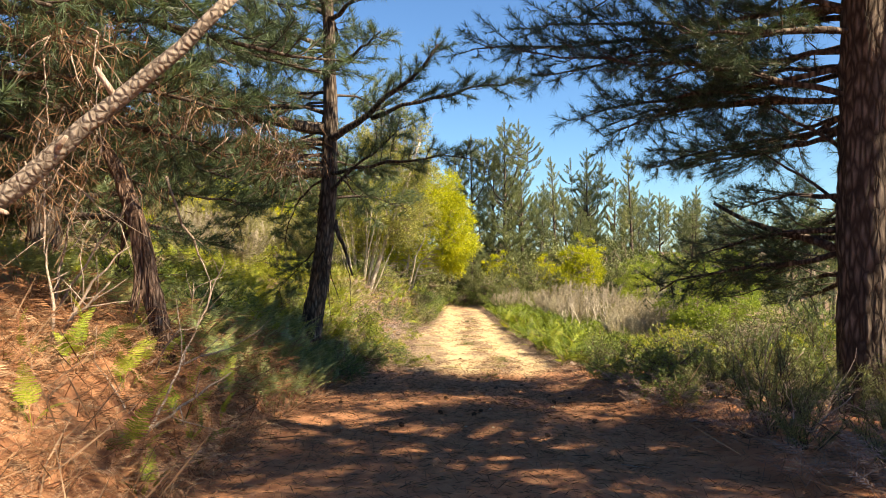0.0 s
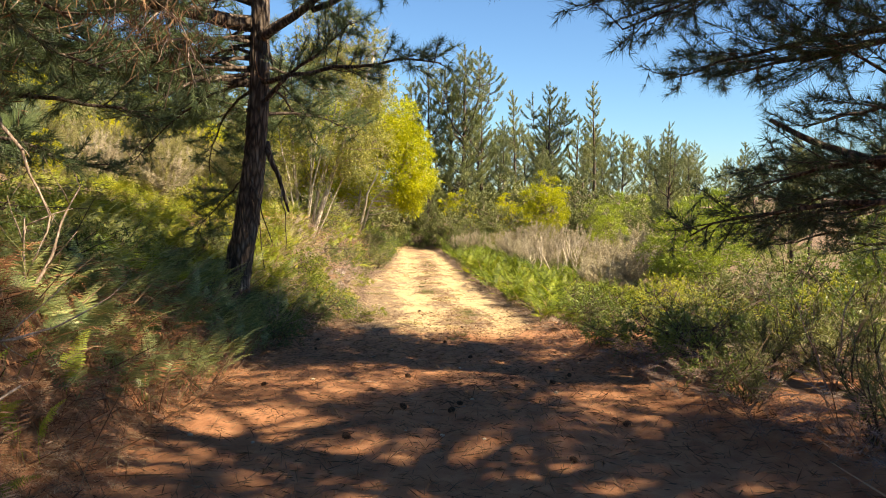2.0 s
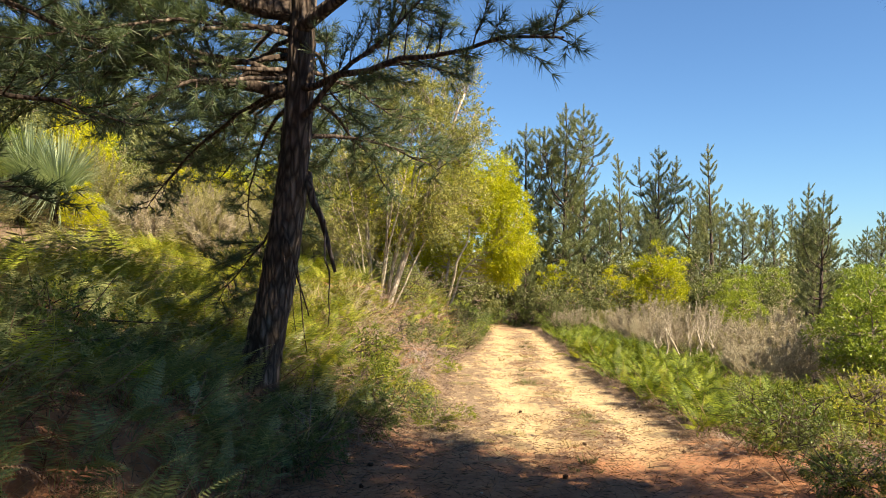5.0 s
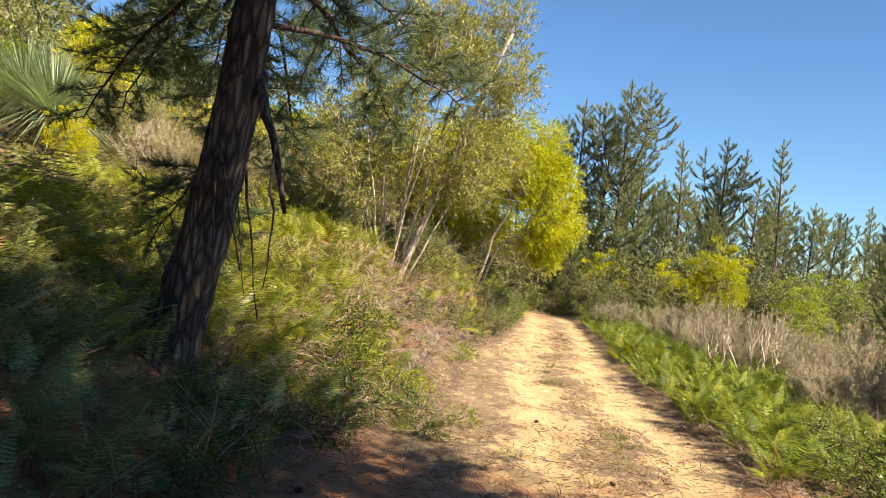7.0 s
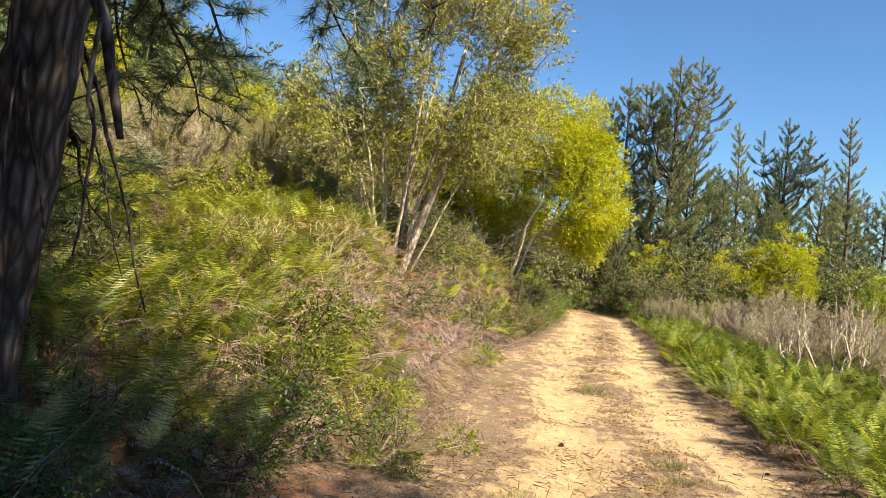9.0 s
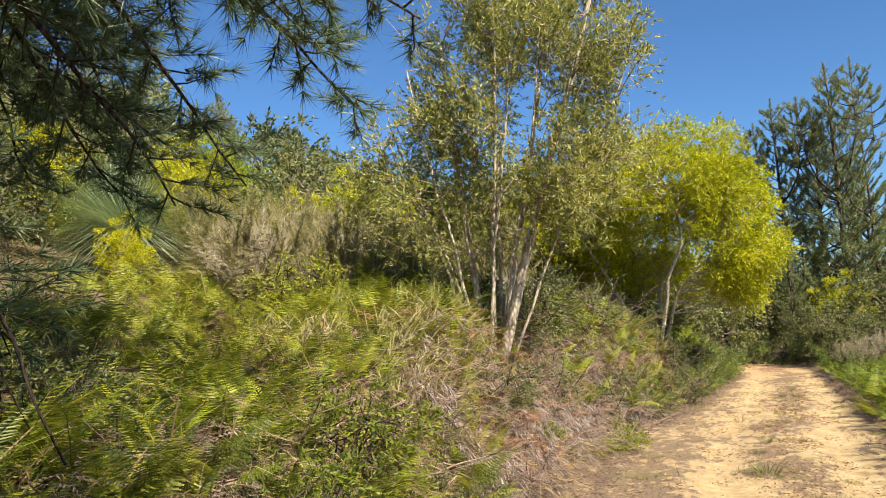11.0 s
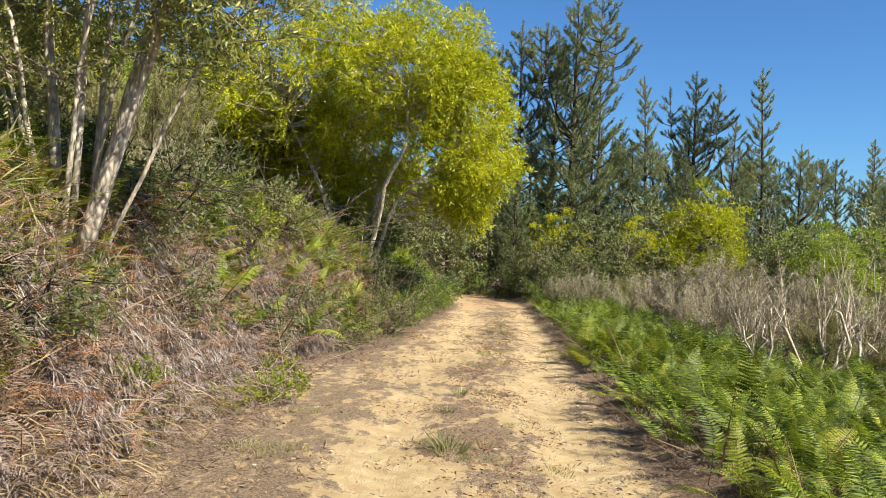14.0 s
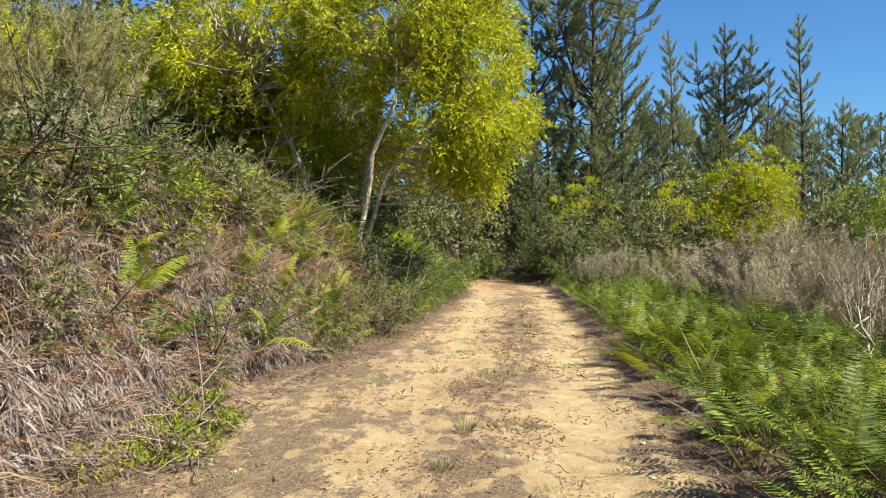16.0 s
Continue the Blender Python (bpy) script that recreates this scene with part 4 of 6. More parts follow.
# ---- heath bushes ----
def heath(label, at, w, tall, leaf, n=480, stem=TWIG_PALE, stems=16):
    """A broom-like shrub: stems fan out to a dome of fine plumes that stand up and outwards."""
    root = thing("heath_shrub", label, "shrub", at, "heath shrubs")
    st, plume = [], []
    bare = n < 100
    for i in range(stems):
        a = 2.4 * i + rng.normal() * 0.3
        r = math.sqrt((i + 0.5) / stems)
        e = np.array([math.cos(a) * r * w * 0.5, math.sin(a) * r * w * 0.5, tall * (0.72 - 0.3 * r * r) * rng.uniform(0.9, 1.1)])
        P = line((e[0] * 0.12, e[1] * 0.12, -0.1), e, 7, 0.6 if bare else 0.25, 0.0)
        part("stem", mesh_of("stem", *tube(P, np.linspace(0.03 if bare else 0.012, 0.008 if bare else 0.004, 7) * (0.5 + tall * 0.4), 5), stem, True), root)
        for j in range(9):
            s = P[rng.integers(3 if bare else 1, 7)]
            d = unit(np.array([*(rng.normal(size=2) * 0.35 + e[:2] / w * (1.5 - s[2] / tall)), 1.0]))
            q = s + d * tall * rng.uniform(0.26, 0.46)
            Q = line(s, q, 4, 0.12)
            st.append(tube(Q, np.linspace(0.006, 0.002, 4), 3))
            if not bare or j % 3 == 0:
                V, F3 = brush(Q, n * 0.5, 0.12, 0.0085, 0.05)
                plume.append((V, F3))
    tagged(part("side_growth", mesh_of("side_growth", *join(st), stem, True), root), kind="stuff")
    tagged(part("foliage", mesh_of("foliage", *join(plume), leaf), root), kind="stuff")
    return root


h1 = heath("grey-pink dry heath bush with feathery upright twigs", (5.1, 35.5, h(5.1, 35.5)), 1.6, 1.5, HEATH)
h2 = heath("olive-grey feathery heath bush", (-6.6, 30.2, h(-6.6, 30.2)), 2.0, 2.2, HEATH_GREEN)
h4 = heath("tangled twiggy olive-brown shrub below the pine", (3.7, 8.6, h(3.7, 8.6)), 1.2, 1.0, SHRUB_BACK, 160, TWIG, 9)
h3 = heath("pale dead heath bush with bare branches", (4.75, 29.5, h(4.75, 29.5)), 1.1, 1.65, HEATH, 90, BARK_PALE, 4)
HS = [(h4, 4.4, 9.4, 0.95), (h4, 3.3, 10.2, 0.7), (h4, 4.0, 11.2, 0.9), (h4, 4.8, 10.6, 1.1), (h4, 5.2, 8.6, 1.0), (h4, 4.4, 7.4, 0.9), (h4, 3.4, 7.2, 0.7), (h4, 5.0, 12.2, 1.1), (h4, 4.2, 12.8, 0.8), (h4, 3.6, 6.0, 0.7), (h4, 6.2, 11.8, 1.2), (h4, 5.6, 6.8, 1.0), (h4, 6.6, 13.6, 1.2), (h4, 5.4, 14.6, 0.9),
      (h1, 5.9, 35.0, 1.0), (h1, 6.6, 33.8, 0.9), (h1, 7.6, 34.6, 1.0), (h1, 9.0, 33.6, 0.9), (h1, 5.6, 32.6, 0.75), (h2, 6.8, 32.0, 0.55), (h1, 8.4, 31.0, 0.7), (h2, 9.8, 31.6, 0.7),
      (h3, 5.4, 29.2, 0.95), (h3, 6.3, 29.8, 1.0), (h2, 7.0, 30.6, 0.5), (h1, 5.0, 33.6, 0.85), (h2, -4.6, 31.0, 0.9), (h1, -6.2, 33.5, 1.0), (h1, -5.0, 33.0, 0.8), (h2, 7.6, 28.2, 0.4), (h1, 8.4, 26.8, 0.5), (h1, 6.4, 24.8, 0.5), (h1, 7.4, 22.6, 0.6),
      (h1, 3.2, 40.2, 0.8), (h1, 4.0, 41.0, 0.8), (h1, 5.0, 38.6, 0.8), (h1, 9.0, 36.6, 1.0), (h1, 10.4, 35.2, 1.0), (h2, 7.0, 37.6, 0.7), (h2, 5.4, 42.0, 0.7), (h2, 8.0, 40.0, 0.8), (h1, 9.2, 22.0, 0.7),
      (h2, -7.6, 30.6, 1.0), (h2, -8.8, 30.0, 0.95), (h2, -10.0, 30.4, 1.0), (h1, -8.2, 29.2, 0.95), (h1, -9.6, 28.8, 1.0), (h1, -7.0, 28.8, 0.9), (h2, -5.6, 29.6, 0.85), (h2, -12.4, 30.8, 1.1), (h1, -5.8, 27.8, 0.7), (h2, -8.0, 33.0, 1.1), (h1, -3.8, 29.6, 0.55), (h1, -4.4, 28.0, 0.6), (h1, -6.4, 24.6, 0.7), (h2, -5.5, 25.9, 0.68), (h2, -6.5, 24.9, 0.7), (h1, -6.9, 25.9, 0.8), (h2, -4.8, 27.2, 0.6), (h1, -5.9, 27.1, 0.75), (h1, 6.6, 27.6, 0.8), (h1, 7.4, 27.0, 0.8), (h1, 7.0, 25.8, 0.7), (h1, 8.0, 28.8, 0.9), (h1, 6.0, 25.6, 0.6), (h2, 7.8, 30.4, 0.6), (h1, 8.8, 27.8, 0.9), (h1, 7.2, 29.4, 0.8)]
for src, x, y, f in HS:
    if x > 0 and src is not h4:
        f *= (0.7, 1.05, 1.25, 0.9)[int(x * 7 + y * 3) % 4]
    f2 = f * ((rng.uniform(1.0, 1.2) if src is h3 else rng.uniform(0.8, 1.15) if y > 28 else rng.uniform(0.65, 0.95)) if x > 0 else rng.uniform(0.9, 1.1))
    f2, f = (f2 * 1.3, f * 1.15) if x < 0 else (f2, f)
    m = pose(x, y, h(x, y), 0, 0, rng.uniform(0, 360)) @ Matrix.Diagonal((f, f, f2, 1))
    copy_thing(src, m).matrix_basis = m


# ---- grass tree ----
def grass_tree(at, f, label):
    root = thing("grass_tree", label, "plant", at, "grass trees")
    part("stem", mesh_of("stem", *tube(line((0, 0, -0.2), (0.05, 0, 0.75 * f), 8, 0.02), np.linspace(0.17, 0.13, 8), 12, 0.06), BARK_PINE), root)
    n = 1100
    d = unit(np.stack([rng.normal(size=n), rng.normal(size=n), rng.uniform(-0.5, 1.6, n)], 1))
    L = rng.uniform(0.9, 1.35, n)[:, None] * f
    S = unit(np.cross(d, [0, 0, 1.0])) * 0.009
    p0 = np.array([0.05, 0, 0.75 * f]) + d * 0.06
    p1, p2 = p0 + d * L * 0.55, p0 + d * L
    p2[:, 2] -= 0.20 * L[:, 0] * (1 - d[:, 2].clip(0, 1))
    V = np.stack([p0 - S, p0 + S, p1 + S, p1 - S, p2 + S * 0.1, p2 - S * 0.1], 1).reshape(-1, 3)
    b = np.arange(n)[:, None] * 6
    Fc = np.concatenate([b + np.array([0, 1, 2, 3]), b + np.array([3, 2, 4, 5])])
    part("tuft", mesh_of("tuft", V, Fc, GRASSTREE), root, "long grey-green blades in a round tuft")
    return root


for x, y, f in ((-11.9, 27.6, 1.6), (-13.4, 28.6, 1.6)):
    grass_tree((x, y, h(x, y)), f, "grass tree with a fountain of stiff grey-green blades")


# ---- dead trunks beside the start ----
lt = thing("leaning_dead_trunk", "grey barkless dead trunk leaning across the bank", "dead tree", (-4.9, 5.5, h(-4.9, 5.5)))
LP = line((0, 0, -0.2), (3.45, 0.1, 3.5 - h(-4.9, 5.5)), 16, 0.05, -0.03)
part("trunk", mesh_of("trunk", *tube(LP, np.linspace(0.11, 0.045, 16), 14, 0.05), BARK_GREY, True), lt)
for i, (dx, dz) in ((9, (0.16, 0.12)), (11, (-0.1, 0.22)), (7, (0.2, -0.05))):
    part("stub", mesh_of("stub", *tube(np.array([LP[i], LP[i] + np.array([dx, -0.12, dz])]), [0.03, 0.015], 7), TWIG_PALE), lt)
sn = thing("tree_snag", "reddish rotten snag with peeling bark on the bank", "dead tree", (-3.08, 8.4, h(-3.08, 8.4)))
zs = h(-3.08, 8.4)
part("trunk", mesh_of("trunk", *tube(np.array([(0.02, 0, -0.25), (-0.05, 0, 0.35), (-0.20, 0, 0.9), (-0.30, 0.0, 1.45), (-0.5, 0.05, 2.0), (-0.75, 0.1, 2.4)]), [0.14, 0.105, 0.10, 0.092, 0.08, 0.05], 18, 0.12), BARK_RED), sn)
for k in range(22):
    a = rng.uniform(0, 6.28)
    z0 = rng.uniform(0.2, 1.6)
    p = np.array([-0.22 * z0, 0, z0])
    part("bark_strip", mesh_of("bark_strip", *tube(line(p + 0.1 * np.array([math.cos(a), math.sin(a), 0]), p + np.array([0.22 * math.cos(a), 0.22 * math.sin(a), -0.4]), 5, 0.1), [0.02, 0.022, 0.018, 0.012, 0.004], 5), BARK_RED), sn)


def dead_branch(at, ends, r, label, mat=TWIG_PALE, twiggy=4):
    root = thing("dead_branch", label, "branch", at, "fallen dead branches")
    for e in ends:
        P = line((0, 0, 0), e, 8, 0.16, 0.03)
        stick = part("stick", mesh_of("stick", *tube(P, np.linspace(r, r * 0.3, 8), 6, 0.05), mat, True), root)
        for _ in range(twiggy):
            s = P[rng.integers(2, 8)]
            d = unit(np.array(e, float)) + rng.normal(size=3) * 0.7
            part("twig", mesh_of("twig", *tube(line(s, s + d * 0.3 * rng.uniform(0.5, 1.3), 4, 0.12), np.linspace(r * 0.4, r * 0.12, 4), 4), mat), stick)
    return root


LB = "pale dry branch fallen among the bracken"
for x, y, z, ends, r in ((-2.6, 6.6, 0.05, [(0.7, 0.3, 0.45), (-0.5, 0.2, 0.6), (0.2, 0.6, 0.7)], 0.018), (-2.9, 7.6, 0.05, [(0.4, -0.4, 0.5), (0.6, 0.5, 0.2)], 0.016), (-3.6, 7.0, 0.1, [(0.5, 0.4, 0.9), (-0.3, 0.5, 1.0), (0.6, -0.2, 0.6)], 0.02),
                         (-3.3, 9.8, 0.1, [(0.5, 0.2, 1.0), (0.2, -0.3, 0.7)], 0.018), (-4.3, 8.4, 0.2, [(0.9, -0.3, 1.2), (0.3, 0.2, 1.6)], 0.02), (-2.1, 15.6, 0.0, [(0.05, 0.1, 0.8), (0.3, 0.2, 0.5)], 0.012), (-2.2, 21.5, 0.15, [(0.9, 0.2, 0.25), (0.6, -0.3, 0.15)], 0.014),
                         (-2.6, 20.2, 0.2, [(0.8, 0.5, 0.3), (0.4, -0.2, 0.4)], 0.014), (4.2, 8.6, 0.0, [(0.5, 0.3, 0.6), (-0.3, 0.4, 0.5)], 0.014), (3.3, 7.3, 0.0, [(0.3, 0.5, 0.35), (0.7, 0.1, 0.5)], 0.012), (4.9, 12.0, 0.0, [(-0.4, 0.2, 0.9), (0.3, 0.3, 1.1), (0.6, -0.4, 0.8)], 0.016),
                         (4.4, 10.6, 0.0, [(-0.3, 0.3, 0.9), (0.4, 0.3, 1.2), (0.0, -0.5, 1.0)], 0.014), (-2.2, 33.2, 0.3, [(0.7, -0.5, 0.9), (1.1, -0.2, 0.4), (-0.6, -0.5, 0.9)], 0.016), (-3.0, 33.6, 0.3, [(0.9, -0.6, 0.7), (-0.9, -0.4, 0.8), (0.2, -0.8, 0.6)], 0.016),
                         (-1.6, 33.6, 0.2, [(0.6, -0.7, 0.5), (-0.4, -0.6, 1.0), (0.2, -0.3, 1.1)], 0.014), (-3.8, 34.6, 0.4, [(0.9, -0.6, 0.9), (-0.7, -0.6, 1.1)], 0.016)):
    dead_branch((x, y, h(x, y) + z - 0.06), ends, r, LB)


HB = "bare pale branch hanging down from the pine"
dead_branch((-3.45, 9.5, 2.45), [(0.58, 0.0, -1.3)], 0.022, HB)
dead_branch((-3.9, 7.4, 2.4), [(0.3, -0.5, -0.9), (0.7, 0.1, -0.6)], 0.014, HB)


# brown dead needles caught in the lower limbs
def dead_clump(at, r, n, label):
    root = thing("dead_needle_clump", label, "branch", at, "dead needle clumps in the pines")
    P = rng.normal(size=(n, 3)) * r * np.array([0.8, 0.6, 0.35]) + np.repeat(rng.normal(size=(n // 20, 3)) * r * 0.6, 20, 0)
    tagged(part("needle_mass", mesh_of("needle_mass", *blades(P, rng.normal(size=(n, 3)) * 0.7 + np.array([0, 0, -0.9]), rng.uniform(0.1, 0.26, n), 0.009), NEEDLE_DEAD), root), kind="stuff")
    for _ in range(9):
        a = rng.normal(size=3) * r * 0.4
        e = a + np.array([rng.normal() * 0.2, rng.normal() * 0.2, -rng.uniform(0.2, 0.5)])
        part("twig", mesh_of("twig", *tube(line(a, e, 6, 0.25), np.linspace(0.008, 0.003, 6), 4), TWIG_PALE), root)
    return root


for x, y, z, r in ((-2.2, 9.0, 2.95, 0.36), (-2.7, 8.0, 3.1, 0.3), (-2.0, 9.6, 2.7, 0.3), (-3.2, 7.0, 2.8, 0.32), (-3.4, 6.4, 2.3, 0.3), (-2.9, 6.0, 3.2, 0.28), (-3.6, 8.8, 2.2, 0.35), (-3.9, 7.6, 1.9, 0.35)):
    dead_clump((x, y, z), r, 420, "brown dead needles and twigs hung in a low limb")


# ---- bracken ----
def frond_geo(L, t0, t1, pairs=20, leaflets=6, wmax=0.23, twist=0.0):
    """One bracken frond: an arching stalk with paired, tapering side leaves cut into leaflets."""
    n = 24
    s = np.linspace(0, 1, n)
    th = t0 + (t1 - t0) * s ** 1.4
    dx, dz = np.sin(th) * L / n, np.cos(th) * L / n
    P = np.stack([np.cumsum(dx), twist * s ** 2 * L, np.cumsum(dz)], 1)
    q = 3 if leaflets > 4 else 7
    V, Fq = tube(P[::q], np.linspace(0.006, 0.002, len(P[::q])), 3)
    tris = [(V, np.concatenate([Fq[:, :3], Fq[:, [0, 2, 3]]]))]
    T = unit(np.gradient(P, axis=0))
    for i in range(pairs):
        u = (i + 0.5) / pairs
        k = (0.30 + 0.70 * u) * (n - 1)
        p = np.array([np.interp(k, np.arange(n), P[:, c]) for c in range(3)])
        t = T[int(k)]
        nrm = unit(np.cross(t, [0, 1.0, 0]))
        pl = wmax * L * (1 - u) ** 0.85 * min(1, 0.55 + u * 2.5) * rng.uniform(0.85, 1.1) + 0.015 * L
        for sd in (-1, 1):
            d = unit(np.array([0, sd, 0]) + t * rng.uniform(0.4, 0.55) + nrm * rng.normal() * 0.07 - np.array([0, 0, rng.uniform(0.12, 0.3)]))
            if leaflets == 0:
                w = unit(np.cross(d, nrm)) * pl * 0.06
                q = p + d * pl * 0.35
                tris.append((np.array([p, q + w, p + d * pl, q - w]), np.array([[0, 1, 2], [0, 2, 3]])))
                continue
            v = (np.arange(leaflets) + 0.5) / leaflets
            b = p + np.outer(v * pl, d)
            b[:, 2] -= 0.12 * pl * v ** 2
            sp = pl / leaflets * 0.62
            ll = pl * 0.12 * (1 - v) ** 0.6 + 0.007
            side = unit(np.cross(d, nrm))
            for s2 in (-1, 1):
                tip = b + (side * s2 * 0.9 + d * 0.45) * ll[:, None]
                vv = np.stack([b - d * sp, b + d * sp, tip], 1).reshape(-1, 3)
                tris.append((vv, np.arange(3 * leaflets).reshape(-1, 3)))
    return join(tris)


NEAR_F = [frond_geo(1.0, 0.10, 1.35, 22, 6, 0.20), frond_geo(0.95, 0.25, 1.7, 22, 6, 0.20, 0.22), frond_geo(1.1, 0.0, 1.1, 22, 6, 0.18, -0.2), frond_geo(0.9, 0.4, 2.0, 20, 6, 0.21, 0.15)]
FAR_F = [frond_geo(1.0, 0.15, 1.5, 22, 0, 0.20), frond_geo(0.95, 0.35, 1.9, 22, 0, 0.20, 0.25), frond_geo(1.05, 0.05, 1.1, 22, 0, 0.19, -0.2), frond_geo(1.1, 0.3, 1.6, 24, 0, 0.16, 0.35)]
DIM_F = [frond_geo(1.0, 0.15, 1.5, 8, 0), frond_geo(0.95, 0.35, 1.8, 8, 0, twist=0.15), frond_geo(1.05, 0.05, 1.2, 8, 0, twist=-0.12)]
DEAD_F = [frond_geo(0.9, 0.6, 2.6, 18, 0, 0.15, 0.2), frond_geo(0.8, 0.9, 2.9, 18, 0, 0.13, -0.3), frond_geo(1.0, 0.3, 2.3, 18, 0, 0.15, 0.15)]
LITTER_F = [frond_geo(0.9, 0.6, 2.6, 14, 0, 0.19, 0.2), frond_geo(0.8, 0.9, 2.9, 14, 0, 0.17, -0.25), frond_geo(1.0, 0.3, 2.3, 14, 0, 0.19, 0.1)]


def spread_points(n, x_of, y0, y1, keep=None):
    """n places between y0 and y1, x drawn by x_of(y)."""
    y = rng.uniform(y0, y1, n)
    lo, hi = x_of(y)
    x = lo + (hi - lo) * rng.uniform(0, 1, n)
    if keep is not None:
        k = keep(x, y)
        x, y = x[k], y[k]
    return x, y


def field(name, label, cat, geos, x, y, lo, hi, mat, per=4, lift=0.0, lean=0.25):
    """Many plants past counting, joined: per fronds at each place, turned and sized by chance."""
    n = len(x) * per
    X, Y = np.repeat(x, per) + rng.normal(size=n) * 0.07, np.repeat(y, per) + rng.normal(size=n) * 0.07
    Z = H(X, Y) - 0.03 + lift * rng.uniform(0, 1, n)
    S = np.repeat(rng.uniform(lo, hi, len(x)), per) * rng.uniform(0.8, 1.1, n)
    A = rng.uniform(0, 2 * math.pi, n)
    tx, ty = rng.normal(size=n) * lean, rng.normal(size=n) * lean
    which = rng.integers(0, len(geos), n)
    out = []
    for g, (V, Fc) in enumerate(geos):
        k = which == g
        if not k.any():
            continue
        c, s_ = np.cos(A[k])[:, None], np.sin(A[k])[:, None]
        vx, vy, vz = V[None, :, 0], V[None, :, 1], V[None, :, 2]
        px = (c * vx - s_ * vy) + tx[k][:, None] * vz
        py = (s_ * vx + c * vy) + ty[k][:, None] * vz
        W = np.stack([px, py, np.broadcast_to(vz, px.shape)], -1) * S[k][:, None, None]
        W += np.stack([X[k], Y[k], Z[k]], -1)[:, None, :]
        m = k.sum()
        out.append((W.reshape(-1, 3), (Fc[None] + np.arange(m)[:, None, None] * len(V)).reshape(-1, 3)))
    return tagged(new(name, mesh_of(name, *join(out), mat)), label, cat, kind="stuff")


def fern_plant(name, label, geos, mat, count, group):
    root = thing(name, label, "fern", (0, 0, 0), group)
    meshes = [mesh_of("frond", *g, mat) for g in geos]
    for i in range(count):
        f = part("frond", meshes[i % len(meshes)], root)
        k = rng.uniform(0.65, 1.1)
        f.matrix_basis = pose(rng.normal() * 0.08, rng.normal() * 0.08, 0, rng.normal() * 9, rng.normal() * 9, 360 * i / count + rng.uniform(-35, 35)) @ Matrix.Diagonal((k, k, k, 1))
    return root


def plant_out(src, x, y, lo, hi, lift=0.0):
    first = True
    for a, b in zip(x, y):
        f = rng.uniform(lo, hi)
        m = pose(a, b, h(a, b) - 0.03 + lift, rng.normal() * 11, rng.normal() * 11, rng.uniform(0, 360)) @ Matrix.Diagonal((f, f, f * rng.uniform(0.9, 1.1), 1))
        if first:
            src.matrix_basis, first = m, False
        else:
            copy_thing(src, m).matrix_basis = m


gr = "bracken beside the track"
green = [fern_plant("bracken_fern", "bright green bracken fern at the track's edge", NEAR_F, FERN, 6, gr), fern_plant("bracken_fern", "tall arching green bracken fern", NEAR_F[::-1], FERN, 4, gr)]
for f in green:
    x, y = spread_points(84, lambda y: (edge_r(y) + 0.35, edge_r(y) + 3.0), 20.0, 32)
    plant_out(f, x, y, 0.38, 0.8)
x, y = spread_points(34, lambda y: (edge_r(y) + 0.1, edge_r(y) + 2.0), 21.0, 31.0)
plant_out(fern_plant("bracken_fern", "upright pale yellow bracken fern with browned tips", NEAR_F[2:] + NEAR_F[:1], FERN_YEL, 3, gr), x, y, 0.55, 0.85)
x, y = spread_points(18, lambda y: (edge_r(y) + 0.1, edge_r(y) + 2.6), 13.5, 20.5)
plant_out(fern_plant("bracken_fern", "yellow-green bracken fern in the sun", NEAR_F, FERN_YEL, 4, gr), x, y, 0.5, 0.75)
x, y = spread_points(46, lambda y: (np.full_like(y, -3.6), bank_edge(y) - 0.1), 9.0, 17.8)
plant_out(fern_plant("bracken_fern", "bracken fern on the bank, tinted blue-green for shade", NEAR_F, FERN_SHADE, 4, "bracken on the bank"), x, y, 0.5, 0.85)
x, y = spread_points(20, lambda y: (np.full_like(y, -3.6), bank_edge(y) - 0.1), 5.0, 9.0)
x[:6], y[:6] = (-2.35, -2.6, -2.25, -2.5, -2.9, -2.2), (7.2, 7.8, 6.6, 6.1, 6.9, 5.6)
plant_out(fern_plant("bracken_fern", "small light-green fern among dead fronds", NEAR_F, FERN, 4, "bracken on the bank"), x, y, 0.4, 0.6)
x, y = spread_points(26, lambda y: (np.full_like(y, -4.0), bank_edge(y) - 0.2), 17.8, 24.0)
plant_out(fern_plant("bracken_fern", "yellowing green bracken fern on the sunny bank", NEAR_F, FERN_YEL, 5, "bracken on the bank"), x, y, 0.6, 0.95)
x, y = spread_points(22, lambda y: (bank_edge(y) - 2.4, bank_edge(y) - 1.0), 24.0, 31.5)
plant_out(fern_plant("bracken_fern", "olive bracken with brown tips on the bank", NEAR_F, FERN_YEL, 5, "bracken on the bank"), x, y, 0.6, 0.9, 0.15)
x, y = spread_points(30, lambda y: (bank_edge(y) - 1.4, bank_edge(y) + 0.1), 28.5, 34.0)
plant_out(fern_plant("bracken_fern", "soft green fern clump at the foot of the bank", NEAR_F, FERN, 5, "bracken on the bank"), x, y, 0.5, 0.8)
x, y = spread_points(100, lambda y: (np.full_like(y, -4.0), bank_edge(y) + 0.1), 3.5, 15.0)
plant_out(fern_plant("dead_bracken", "collapsed red-brown dead bracken on the bank", DEAD_F, FERN_DEAD, 5, "dead bracken"), x, y, 0.5, 0.9)
x, y = spread_points(34, lambda y: (bank_edge(y) - 1.1, bank_edge(y) + 0.05), 28.5, 33.0)
plant_out(fern_plant("bracken_fern", "dense soft green bracken hanging over the bank's foot", NEAR_F, FERN, 5, "bracken on the bank"), x, y, 0.75, 1.05, 0.12)
